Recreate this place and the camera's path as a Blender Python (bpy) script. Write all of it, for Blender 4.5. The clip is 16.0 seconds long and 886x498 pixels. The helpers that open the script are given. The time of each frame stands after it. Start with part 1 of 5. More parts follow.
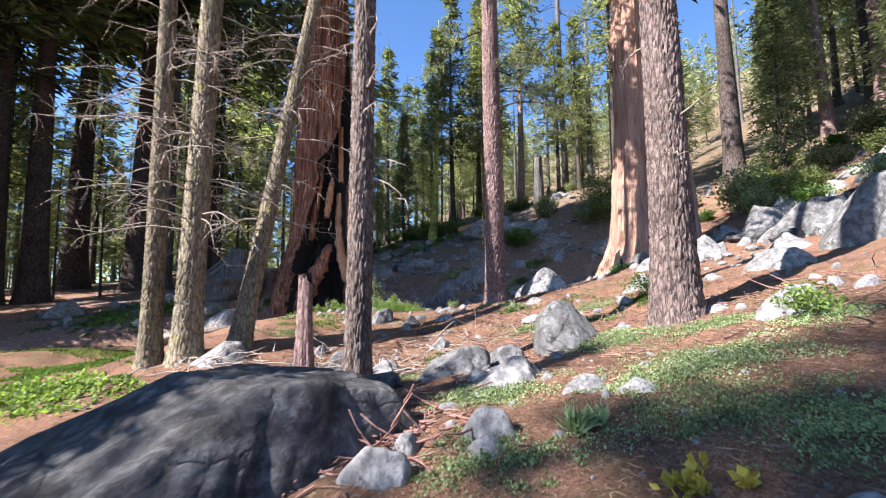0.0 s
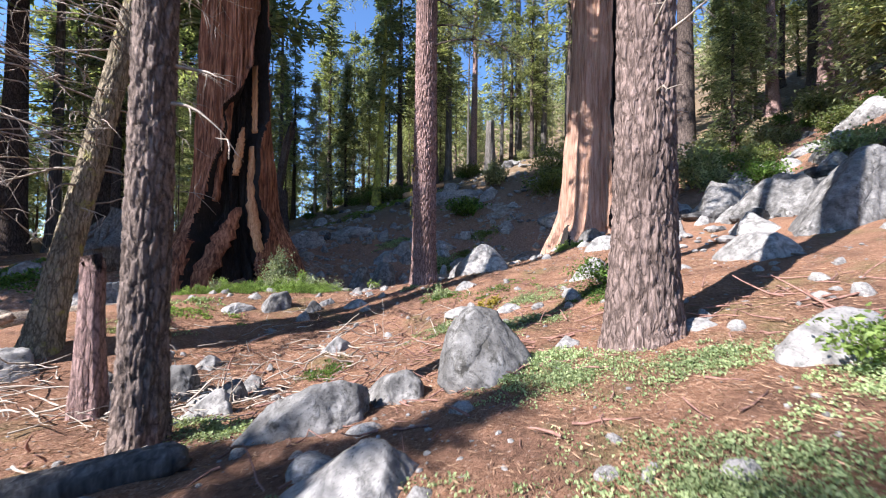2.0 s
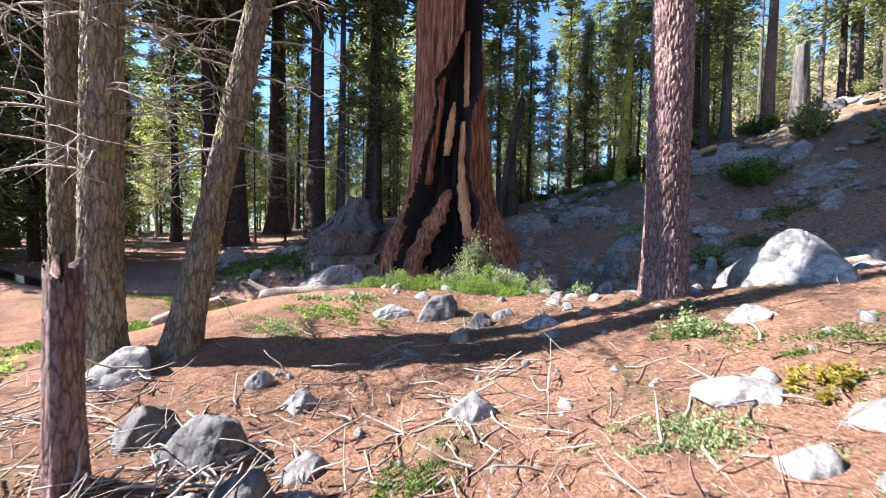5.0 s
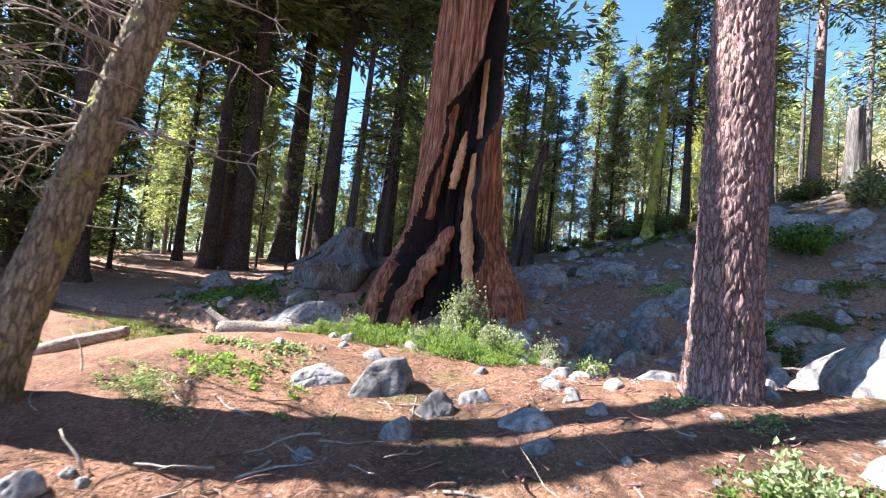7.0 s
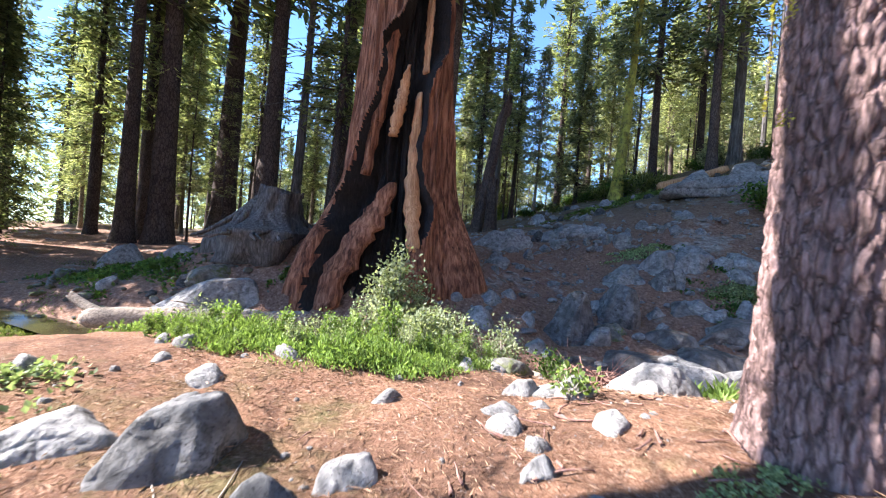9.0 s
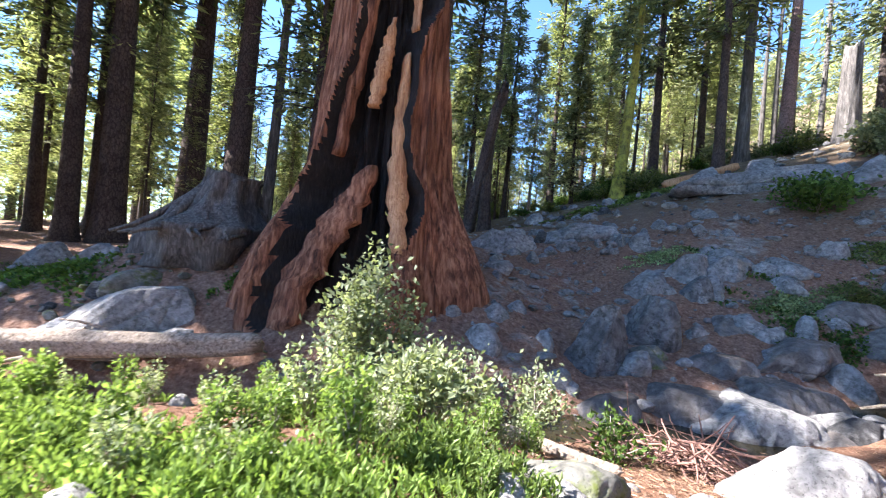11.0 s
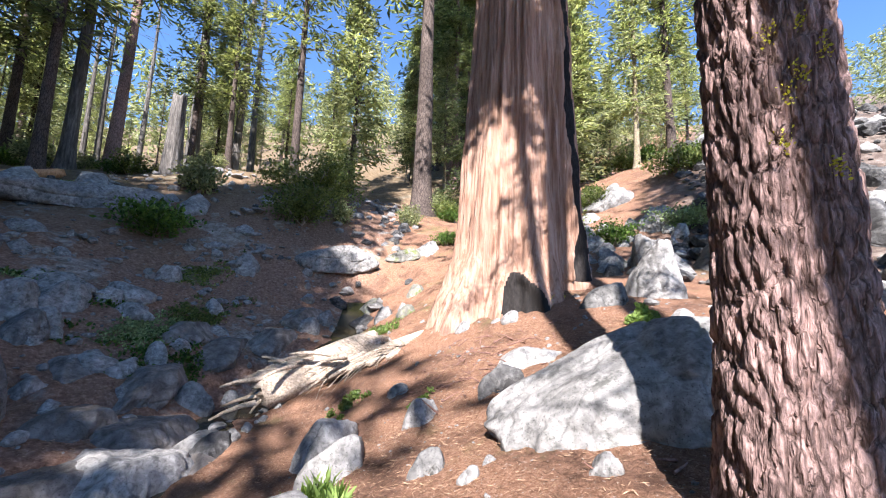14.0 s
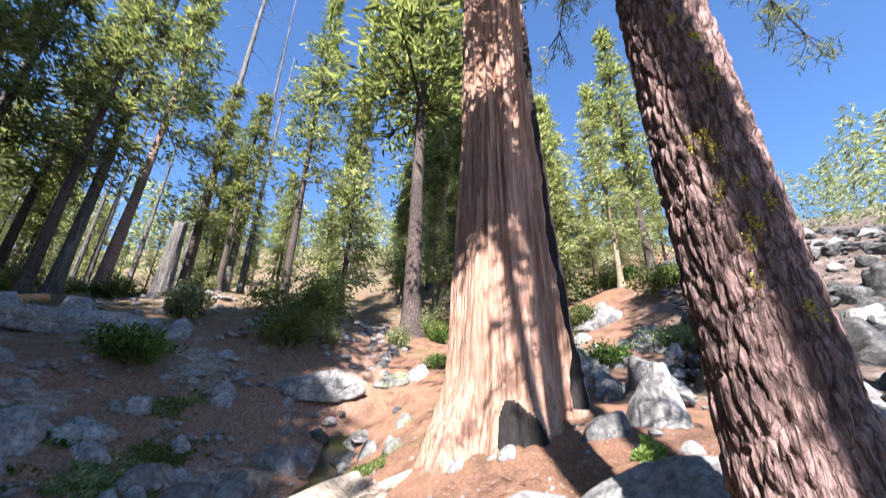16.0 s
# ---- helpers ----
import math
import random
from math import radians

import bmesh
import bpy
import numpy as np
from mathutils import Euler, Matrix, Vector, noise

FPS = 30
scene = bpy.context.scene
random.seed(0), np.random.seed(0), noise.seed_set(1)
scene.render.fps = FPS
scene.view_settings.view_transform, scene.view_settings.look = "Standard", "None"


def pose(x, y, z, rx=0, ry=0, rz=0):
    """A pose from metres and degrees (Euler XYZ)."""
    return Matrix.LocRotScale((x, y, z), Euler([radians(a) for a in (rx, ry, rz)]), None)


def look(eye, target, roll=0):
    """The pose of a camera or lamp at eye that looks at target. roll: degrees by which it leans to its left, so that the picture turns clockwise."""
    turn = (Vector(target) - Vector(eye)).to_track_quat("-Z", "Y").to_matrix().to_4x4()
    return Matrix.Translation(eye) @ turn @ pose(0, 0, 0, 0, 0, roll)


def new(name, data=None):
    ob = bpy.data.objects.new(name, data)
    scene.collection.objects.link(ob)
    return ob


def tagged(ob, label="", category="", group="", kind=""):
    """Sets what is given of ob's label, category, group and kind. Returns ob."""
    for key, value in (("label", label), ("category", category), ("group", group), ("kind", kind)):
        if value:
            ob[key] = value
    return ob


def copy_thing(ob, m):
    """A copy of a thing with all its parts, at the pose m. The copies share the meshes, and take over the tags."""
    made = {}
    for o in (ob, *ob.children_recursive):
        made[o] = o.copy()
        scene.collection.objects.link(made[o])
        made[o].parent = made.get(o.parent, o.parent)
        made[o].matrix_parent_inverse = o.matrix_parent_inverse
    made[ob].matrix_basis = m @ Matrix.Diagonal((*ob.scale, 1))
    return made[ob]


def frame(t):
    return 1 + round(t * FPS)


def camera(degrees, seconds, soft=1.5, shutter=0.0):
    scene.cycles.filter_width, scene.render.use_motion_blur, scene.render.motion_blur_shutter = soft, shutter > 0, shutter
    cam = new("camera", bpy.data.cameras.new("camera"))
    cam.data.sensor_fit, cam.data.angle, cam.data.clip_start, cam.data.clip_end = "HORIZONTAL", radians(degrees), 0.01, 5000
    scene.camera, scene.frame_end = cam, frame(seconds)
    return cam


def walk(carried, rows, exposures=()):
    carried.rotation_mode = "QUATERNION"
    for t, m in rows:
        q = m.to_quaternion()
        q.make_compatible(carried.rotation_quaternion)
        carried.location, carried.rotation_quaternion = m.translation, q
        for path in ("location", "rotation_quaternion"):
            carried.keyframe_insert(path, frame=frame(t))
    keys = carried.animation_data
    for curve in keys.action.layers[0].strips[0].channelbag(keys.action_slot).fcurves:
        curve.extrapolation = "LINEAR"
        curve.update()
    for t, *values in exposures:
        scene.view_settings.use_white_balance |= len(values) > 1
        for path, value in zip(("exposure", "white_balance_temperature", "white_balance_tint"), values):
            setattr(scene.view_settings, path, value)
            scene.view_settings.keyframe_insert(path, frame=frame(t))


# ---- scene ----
cam = camera(94.4, 16.0, soft=1.1, shutter=0.4)
PATH = [
    (0, (0.034, 0.018, 1.754), (0.033, 2.309, 1.965), -0.6),
    (0.5, (0.202, 0.596, 1.838), (0.290, 2.888, 2.004), -1.1),
    (1, (0.409, 1.125, 1.920), (0.588, 3.414, 2.035), -1.2),
    (1.5, (0.690, 1.654, 2.003), (0.945, 3.939, 2.072), -0.1),
    (2, (0.948, 2.171, 2.068), (1.206, 4.456, 2.092), 0.7),
    (2.5, (1.179, 2.731, 2.132), (1.305, 5.028, 2.111), 1.0),
    (3, (1.404, 3.366, 2.185), (1.285, 5.663, 2.118), 0.6),
    (3.5, (1.562, 3.939, 2.214), (1.140, 6.197, 2.095), 0.3),
    (4, (1.662, 4.519, 2.238), (0.944, 6.700, 2.109), 0.3),
    (4.5, (1.601, 5.065, 2.228), (0.662, 7.162, 2.118), 0.7),
    (4.7, (1.567, 5.292, 2.213), (0.552, 7.353, 2.113), 0.3),
    (6.8, (1.234, 7.480, 2.191), (0.079, 9.466, 2.287), 4.3),
    (7, (1.240, 7.734, 2.176), (0.081, 9.715, 2.325), 6.2),
    (7.5, (1.262, 8.411, 2.208), (0.034, 10.350, 2.360), 1.9),
    (8, (1.186, 9.057, 2.184), (0.040, 11.049, 2.292), 1.5),
    (8.5, (0.958, 9.611, 2.162), (-0.098, 11.653, 2.202), 4.1),
    (8.7, (0.869, 9.803, 2.167), (-0.144, 11.867, 2.165), 4.7),
    (10.8, (-0.377, 11.973, 2.155), (-1.308, 14.076, 2.170), 5.0),
    (11, (-0.427, 12.118, 2.136), (-1.340, 14.229, 2.152), 5.2),
    (11.5, (-0.305, 12.410, 2.267), (-0.803, 14.654, 2.285), 6.3),
    (12, (-0.634, 12.752, 2.293), (-0.201, 15.008, 2.415), 6.0),
    (12.5, (-0.688, 13.158, 2.257), (0.436, 15.157, 2.444), 5.4),
    (13, (-0.828, 13.295, 2.242), (0.736, 14.963, 2.489), 4.9),
    (13.5, (-0.956, 13.278, 2.320), (0.879, 14.628, 2.642), 3.4),
    (14, (-1.007, 13.291, 2.331), (0.905, 14.523, 2.668), 1.7),
    (14.5, (-1.000, 13.287, 2.340), (0.920, 14.483, 2.752), 1.3),
    (15, (-1.033, 13.288, 2.349), (0.873, 14.468, 2.865), 1.2),
    (15.5, (-1.027, 13.281, 2.374), (0.841, 14.435, 3.060), 1.0),
    (16, (-1.066, 13.266, 2.435), (0.710, 14.362, 3.403), 0.8),
]
EXPOSURES = [(0, 2.1), (2.0, 2.0), (4.0, 2.25), (7.0, 2.75), (8.7, 2.75), (10.8, 3.0), (11.8, 2.95), (12.5, 2.6), (13.5, 2.3), (16.0, 2.25)]
walk(cam, [(t, look(eye, target, roll)) for t, eye, target, roll in PATH], EXPOSURES)

# ---- world, sun ----
scene.view_settings.use_white_balance = True
scene.view_settings.white_balance_temperature, scene.view_settings.white_balance_tint = 6450, 13
SUN_AZ, SUN_EL = 206.0, 41.0
sun_way = Vector((math.cos(radians(SUN_AZ)) * math.cos(radians(SUN_EL)), math.sin(radians(SUN_AZ)) * math.cos(radians(SUN_EL)), math.sin(radians(SUN_EL))))
world = bpy.data.worlds.new("sky")
scene.world = world
world.use_nodes = True
wn = world.node_tree
sky = wn.nodes.new("ShaderNodeTexSky")
sky.sky_type, sky.sun_disc = "NISHITA", False
sky.sun_elevation, sky.sun_rotation = radians(SUN_EL), math.atan2(sun_way.x, sun_way.y) % (2 * math.pi)
sky.altitude, sky.air_density, sky.dust_density, sky.ozone_density = 2500, 1.0, 0.1, 4.5
deep = wn.nodes.new("ShaderNodeMix")
deep.data_type, deep.blend_type = "RGBA", "MULTIPLY"
deep.inputs[0].default_value, deep.inputs[7].default_value = 1.0, (0.92, 1.08, 1.18, 1)
wn.links.new(sky.outputs[0], deep.inputs[6])
wn.links.new(deep.outputs[2], wn.nodes["Background"].inputs[0])
wn.nodes["Background"].inputs[1].default_value = 0.074
sun_data = bpy.data.lights.new("sun", "SUN")
sun_data.energy, sun_data.angle, sun_data.color = 4.2, radians(0.55), (1.0, 0.955, 0.925)
sun = new("sun", sun_data)
sun.matrix_world = look(sun_way * 100, (0, 0, 0))


# ---- materials ----
def shader(name):
    m = bpy.data.materials.new(name)
    m.use_nodes = True
    nt = m.node_tree
    return m, nt, nt.nodes["Principled BSDF"]


def coords(nt, stretch):
    tc, mp = nt.nodes.new("ShaderNodeTexCoord"), nt.nodes.new("ShaderNodeMapping")
    mp.inputs["Scale"].default_value = stretch
    nt.links.new(tc.outputs["Object"], mp.inputs[0])
    return mp.outputs[0]


def noisy(nt, vec, scale, detail=6, rough=0.6, warp=0.0):
    n = nt.nodes.new("ShaderNodeTexNoise")
    n.inputs["Scale"].default_value, n.inputs["Detail"].default_value = scale, detail
    n.inputs["Roughness"].default_value, n.inputs["Distortion"].default_value = rough, warp
    nt.links.new(vec, n.inputs["Vector"])
    return n.outputs["Fac"]


def ramp(nt, fac, stops):
    r = nt.nodes.new("ShaderNodeValToRGB")
    while len(r.color_ramp.elements) < len(stops):
        r.color_ramp.elements.new(0.5)
    for e, (p, c) in zip(r.color_ramp.elements, stops):
        e.position, e.color = p, (*c, 1)
    nt.links.new(fac, r.inputs[0])
    return r.outputs[0]


def mixed(nt, a, b, fac, blend="MIX"):
    x = nt.nodes.new("ShaderNodeMix")
    x.data_type, x.blend_type = "RGBA", blend
    if isinstance(fac, float):
        x.inputs[0].default_value = fac
    else:
        nt.links.new(fac, x.inputs[0])
    for v, k in ((a, 6), (b, 7)):
        if isinstance(v, tuple):
            x.inputs[k].default_value = (*v, 1)
        else:
            nt.links.new(v, x.inputs[k])
    return x.outputs[2]


def bumped(nt, bsdf, height, strength, distance):
    b = nt.nodes.new("ShaderNodeBump")
    b.inputs["Strength"].default_value, b.inputs["Distance"].default_value = strength, distance
    nt.links.new(height, b.inputs["Height"])
    nt.links.new(b.outputs[0], bsdf.inputs["Normal"])


def object_tone(nt, color, low, high):
    """Every object of a kind a little lighter or darker."""
    info, mr = nt.nodes.new("ShaderNodeObjectInfo"), nt.nodes.new("ShaderNodeMapRange")
    mr.inputs["To Min"].default_value, mr.inputs["To Max"].default_value = low, high
    nt.links.new(info.outputs["Random"], mr.inputs["Value"])
    grey = nt.nodes.new("ShaderNodeCombineColor")
    for k in range(3):
        nt.links.new(mr.outputs[0], grey.inputs[k])
    return mixed(nt, color, grey.outputs[0], 1.0, "MULTIPLY")


def surface(name, stops, scale, stretch=(1, 1, 1), rough=0.9, bump=0.6, depth=0.02, big=0.5, tone=(0.8, 1.2), patch=None, spec=0.25, veins=0.0):
    """Grain in colour and relief, larger stains over it, and patches of a second colour."""
    m, nt, bsdf = shader(name)
    vec = coords(nt, stretch)
    plain = coords(nt, (1, 1, 1))
    fine = noisy(nt, vec, scale, 8, 0.65, 0.4)
    col = ramp(nt, fine, stops)
    stain = ramp(nt, noisy(nt, plain, big, 5, 0.6), [(0.35, (tone[0],) * 3), (0.65, (tone[1],) * 3)])
    col = mixed(nt, col, stain, 1.0, "MULTIPLY")
    if patch:
        color, pscale, low, high = patch
        spot = ramp(nt, noisy(nt, plain, pscale, 7, 0.7), [(low, (0, 0, 0)), (high, (1, 1, 1))])
        col = mixed(nt, col, color, spot)
    high = fine
    if veins:
        speck = ramp(nt, noisy(nt, plain, 55, 3, 0.5), [(0.58, (1, 1, 1)), (0.7, (0.35, 0.35, 0.36))])
        col = mixed(nt, col, speck, 0.8, "MULTIPLY")
        wob = nt.nodes.new("ShaderNodeVectorMath")
        wob.operation = "MULTIPLY_ADD"
        nz = nt.nodes.new("ShaderNodeTexNoise")
        nz.inputs["Scale"].default_value, nz.inputs["Detail"].default_value = 2.5, 4
        nt.links.new(plain, nz.inputs["Vector"])
        nt.links.new(nz.outputs["Color"], wob.inputs[0])
        wob.inputs[1].default_value = (0.5, 0.5, 0.5)
        nt.links.new(plain, wob.inputs[2])
        vo = nt.nodes.new("ShaderNodeTexVoronoi")
        vo.feature = "DISTANCE_TO_EDGE"
        vo.inputs["Scale"].default_value = veins
        nt.links.new(wob.outputs[0], vo.inputs["Vector"])
        line = ramp(nt, vo.outputs["Distance"], [(0.0, (0.12, 0.12, 0.12)), (0.025, (1, 1, 1))])
        col = mixed(nt, col, line, 0.28, "MULTIPLY")
        high = mixed(nt, ramp(nt, fine, [(0, (0, 0, 0)), (1, (1, 1, 1))]), line, 0.5, "MULTIPLY")
    col = object_tone(nt, col, 0.88, 1.12)
    nt.links.new(col, bsdf.inputs["Base Color"])
    bsdf.inputs["Roughness"].default_value = rough
    bsdf.inputs["Specular IOR Level"].default_value = spec
    bumped(nt, bsdf, high, bump, depth)
    return m


def plated_bark(name, plate, crack, stretch, scale, patch=None, depth=0.03):
    m, nt, bsdf = shader(name)
    plain = coords(nt, (1, 1, 1))

    def seams(k, tall, width, low):
        """Seams between long cells of bark."""
        v = coords(nt, (k, k, k * tall))
        nz, wob = nt.nodes.new("ShaderNodeTexNoise"), nt.nodes.new("ShaderNodeVectorMath")
        nz.inputs["Scale"].default_value, nz.inputs["Detail"].default_value = 1.3, 5
        wob.operation = "MULTIPLY_ADD"
        nt.links.new(v, nz.inputs["Vector"])
        nt.links.new(nz.outputs["Color"], wob.inputs[0])
        wob.inputs[1].default_value = (0.9, 0.9, 0.9)
        nt.links.new(v, wob.inputs[2])
        vo = nt.nodes.new("ShaderNodeTexVoronoi")
        vo.feature = "DISTANCE_TO_EDGE"
        vo.inputs["Scale"].default_value = 1.0
        nt.links.new(wob.outputs[0], vo.inputs["Vector"])
        return ramp(nt, vo.outputs["Distance"], [(0.0, (low,) * 3), (width, (1, 1, 1))])

    gap = mixed(nt, seams(scale, stretch[2] * 0.6, 0.16, 0.3), seams(scale * 2.4, stretch[2] * 0.5, 0.3, 0.45), 0.55, "MULTIPLY")
    grain = noisy(nt, coords(nt, (1, 1, 0.25)), scale * 4, 8, 0.7)
    tone = ramp(nt, grain, [(0.32, tuple(c * 0.42 for c in plate)), (0.68, tuple(min(1, c * 1.25) for c in plate))])
    col = mixed(nt, crack, tone, gap)
    stain = ramp(nt, noisy(nt, plain, 0.9, 4), [(0.35, (0.75,) * 3), (0.65, (1.2,) * 3)])
    col = mixed(nt, col, stain, 1.0, "MULTIPLY")
    if patch:
        color, pscale, low, high = patch
        spot = ramp(nt, noisy(nt, plain, pscale, 8, 0.7), [(low, (0, 0, 0)), (high, (1, 1, 1))])
        col = mixed(nt, col, color, spot)
    col = object_tone(nt, col, 0.85, 1.15)
    nt.links.new(col, bsdf.inputs["Base Color"])
    bsdf.inputs["Roughness"].default_value = 0.95
    bsdf.inputs["Specular IOR Level"].default_value = 0.15
    h = mixed(nt, gap, ramp(nt, grain, [(0, (0, 0, 0)), (1, (1, 1, 1))]), 0.35)
    bumped(nt, bsdf, h, 0.9, depth)
    return m


def leafy(name, dark, light, through_light=0.4, rough=0.6):
    """Leaves and needles: each piece with its own tone, partly letting light through."""
    m, nt, bsdf = shader(name)
    geo = nt.nodes.new("ShaderNodeNewGeometry")
    col = ramp(nt, geo.outputs["Random Per Island"], [(0.0, dark), (0.75, light), (1.0, tuple(min(1, c * 1.35) for c in light))])
    plain = coords(nt, (1, 1, 1))
    col = mixed(nt, col, ramp(nt, noisy(nt, plain, 0.8, 3), [(0.3, (0.7,) * 3), (0.7, (1.25,) * 3)]), 1.0, "MULTIPLY")
    col = object_tone(nt, col, 0.75, 1.25)
    nt.links.new(col, bsdf.inputs["Base Color"])
    bsdf.inputs["Roughness"].default_value = rough
    bsdf.inputs["Specular IOR Level"].default_value = 0.25
    tr, mx = nt.nodes.new("ShaderNodeBsdfTranslucent"), nt.nodes.new("ShaderNodeMixShader")
    nt.links.new(mixed(nt, col, (1.35, 1.4, 0.8), 1.0, "MULTIPLY"), tr.inputs[0])
    mx.inputs[0].default_value = through_light
    nt.links.new(bsdf.outputs[0], mx.inputs[1])
    nt.links.new(tr.outputs[0], mx.inputs[2])
    nt.links.new(mx.outputs[0], nt.nodes["Material Output"].inputs[0])
    return m


GRANITE = surface("granite", [(0.3, (0.10, 0.097, 0.094)), (0.5, (0.25, 0.243, 0.236)), (0.7, (0.39, 0.378, 0.366))], 9, rough=0.85, bump=0.7, depth=0.03, big=1.6, tone=(0.65, 1.15), patch=((0.1, 0.1, 0.095), 3.0, 0.56, 0.66), veins=0.9)
# Darker granite; on the talus it carries the shade of trees above.
GRANITE_DARK = surface("granite_dark", [(0.3, (0.03, 0.03, 0.032)), (0.5, (0.085, 0.083, 0.083)), (0.7, (0.2, 0.197, 0.193))], 7, rough=0.85, bump=0.8, depth=0.04, big=1.2, tone=(0.6, 1.2), patch=((0.028, 0.027, 0.027), 2.0, 0.5, 0.6), veins=1.1)
GRANITE_GREY = surface("granite_grey", [(0.3, (0.05, 0.049, 0.048)), (0.5, (0.14, 0.137, 0.134)), (0.72, (0.25, 0.245, 0.24))], 6, rough=0.9, bump=0.9, depth=0.04, big=2.0, tone=(0.65, 1.2), patch=((0.05, 0.048, 0.044), 5.0, 0.54, 0.64), veins=0.9)
GRANITE_MOSS = surface("granite_moss", [(0.3, (0.08, 0.08, 0.07)), (0.5, (0.17, 0.165, 0.145)), (0.7, (0.28, 0.27, 0.24))], 8, rough=0.9, bump=0.7, depth=0.03, big=1.4, tone=(0.7, 1.15), patch=((0.10, 0.12, 0.03), 2.6, 0.5, 0.62), veins=0.7)
BARK_PINE = plated_bark("bark_pine", (0.42, 0.28, 0.258), (0.03, 0.02, 0.017), (1, 1, 0.38), 18)
BARK_GREY = plated_bark("bark_grey", (0.28, 0.21, 0.188), (0.022, 0.015, 0.012), (1, 1, 0.4), 14)
BARK_DARK = plated_bark("bark_dark", (0.14, 0.11, 0.098), (0.012, 0.009, 0.008), (1, 1, 0.35), 16)
BARK_ROUGH = plated_bark("bark_rough", (0.25, 0.195, 0.17), (0.016, 0.011, 0.009), (1, 1, 0.4), 15)
BARK_MOSSY = plated_bark("bark_mossy", (0.37, 0.31, 0.225), (0.03, 0.024, 0.015), (1, 1, 0.35), 14, patch=((0.27, 0.26, 0.08), 4.5, 0.56, 0.68))
BARK_YELLOW = plated_bark("bark_yellow", (0.27, 0.27, 0.08), (0.07, 0.06, 0.025), (1, 1, 0.25), 9, patch=((0.36, 0.36, 0.07), 2.5, 0.42, 0.6))
# Sequoia bark twice: red toned as in shade, pink toned as in sun.
BARK_RED_SHADE = surface("bark_red_shade", [(0.32, (0.03, 0.014, 0.01)), (0.48, (0.19, 0.078, 0.045)), (0.66, (0.43, 0.21, 0.125))], 5.0, (2.2, 2.2, 0.16), 0.95, 1.0, 0.10, 0.7, (0.75, 1.2))
BARK_PINK_SUN = surface("bark_pink_sun", [(0.28, (0.10, 0.045, 0.03)), (0.46, (0.31, 0.182, 0.13)), (0.68, (0.43, 0.292, 0.232))], 5.0, (2.2, 2.2, 0.14), 0.95, 1.0, 0.08, 0.6, (0.8, 1.15))
CHAR = surface("charred_wood", [(0.3, (0.006, 0.005, 0.005)), (0.6, (0.02, 0.017, 0.016)), (0.8, (0.05, 0.045, 0.042))], 9, (2, 2, 0.5), 0.8, 0.9, 0.05, 1.0, (0.6, 1.3))
HEARTWOOD = surface("bare_heartwood", [(0.3, (0.18, 0.08, 0.04)), (0.5, (0.42, 0.22, 0.11)), (0.7, (0.58, 0.36, 0.2))], 8, (3, 3, 0.2), 0.8, 0.6, 0.02)
DEADWOOD = surface("weathered_wood", [(0.3, (0.10, 0.075, 0.055)), (0.5, (0.32, 0.26, 0.205)), (0.7, (0.52, 0.44, 0.36))], 8, (3, 0.4, 3), 0.9, 0.8, 0.03)
GREYWOOD = surface("grey_wood", [(0.3, (0.035, 0.032, 0.03)), (0.5, (0.10, 0.092, 0.086)), (0.7, (0.22, 0.205, 0.19))], 7, (2.5, 2.5, 0.35), 0.9, 0.9, 0.05)
TWIG = surface("dead_twigs", [(0.3, (0.16, 0.13, 0.105)), (0.6, (0.38, 0.33, 0.28))], 20, rough=0.9, bump=0.2)
NEEDLE_FIR = leafy("fir_needles", (0.04, 0.06, 0.03), (0.17, 0.2, 0.1), 0.5)
NEEDLE_PINE = leafy("pine_needles", (0.055, 0.075, 0.036), (0.26, 0.28, 0.14), 0.52)
# Lighter needle copy: sunlight put into the colour of sunlit crowns.
NEEDLE_LIGHT = leafy("sunlit_needles", (0.09, 0.115, 0.055), (0.33, 0.345, 0.2), 0.5)
# Green and olive also carry shade on grass, bright also carries sun.
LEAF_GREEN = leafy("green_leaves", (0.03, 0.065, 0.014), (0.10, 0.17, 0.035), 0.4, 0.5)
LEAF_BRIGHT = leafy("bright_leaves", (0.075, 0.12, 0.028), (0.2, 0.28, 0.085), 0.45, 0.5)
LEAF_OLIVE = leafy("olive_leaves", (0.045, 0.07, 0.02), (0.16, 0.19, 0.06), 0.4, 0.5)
LEAF_SAGE = leafy("sage_leaves", (0.12, 0.15, 0.08), (0.3, 0.34, 0.21), 0.4, 0.6)
LEAF_LOW = leafy("low_leaves", (0.10, 0.14, 0.06), (0.27, 0.33, 0.17), 0.35, 0.6)
LEAF_YELLOW = leafy("yellow_leaves", (0.2, 0.15, 0.03), (0.42, 0.34, 0.07), 0.4, 0.6)
LITTER = leafy("dry_needles", (0.10, 0.05, 0.03), (0.42, 0.27, 0.18), 0.1, 0.8)


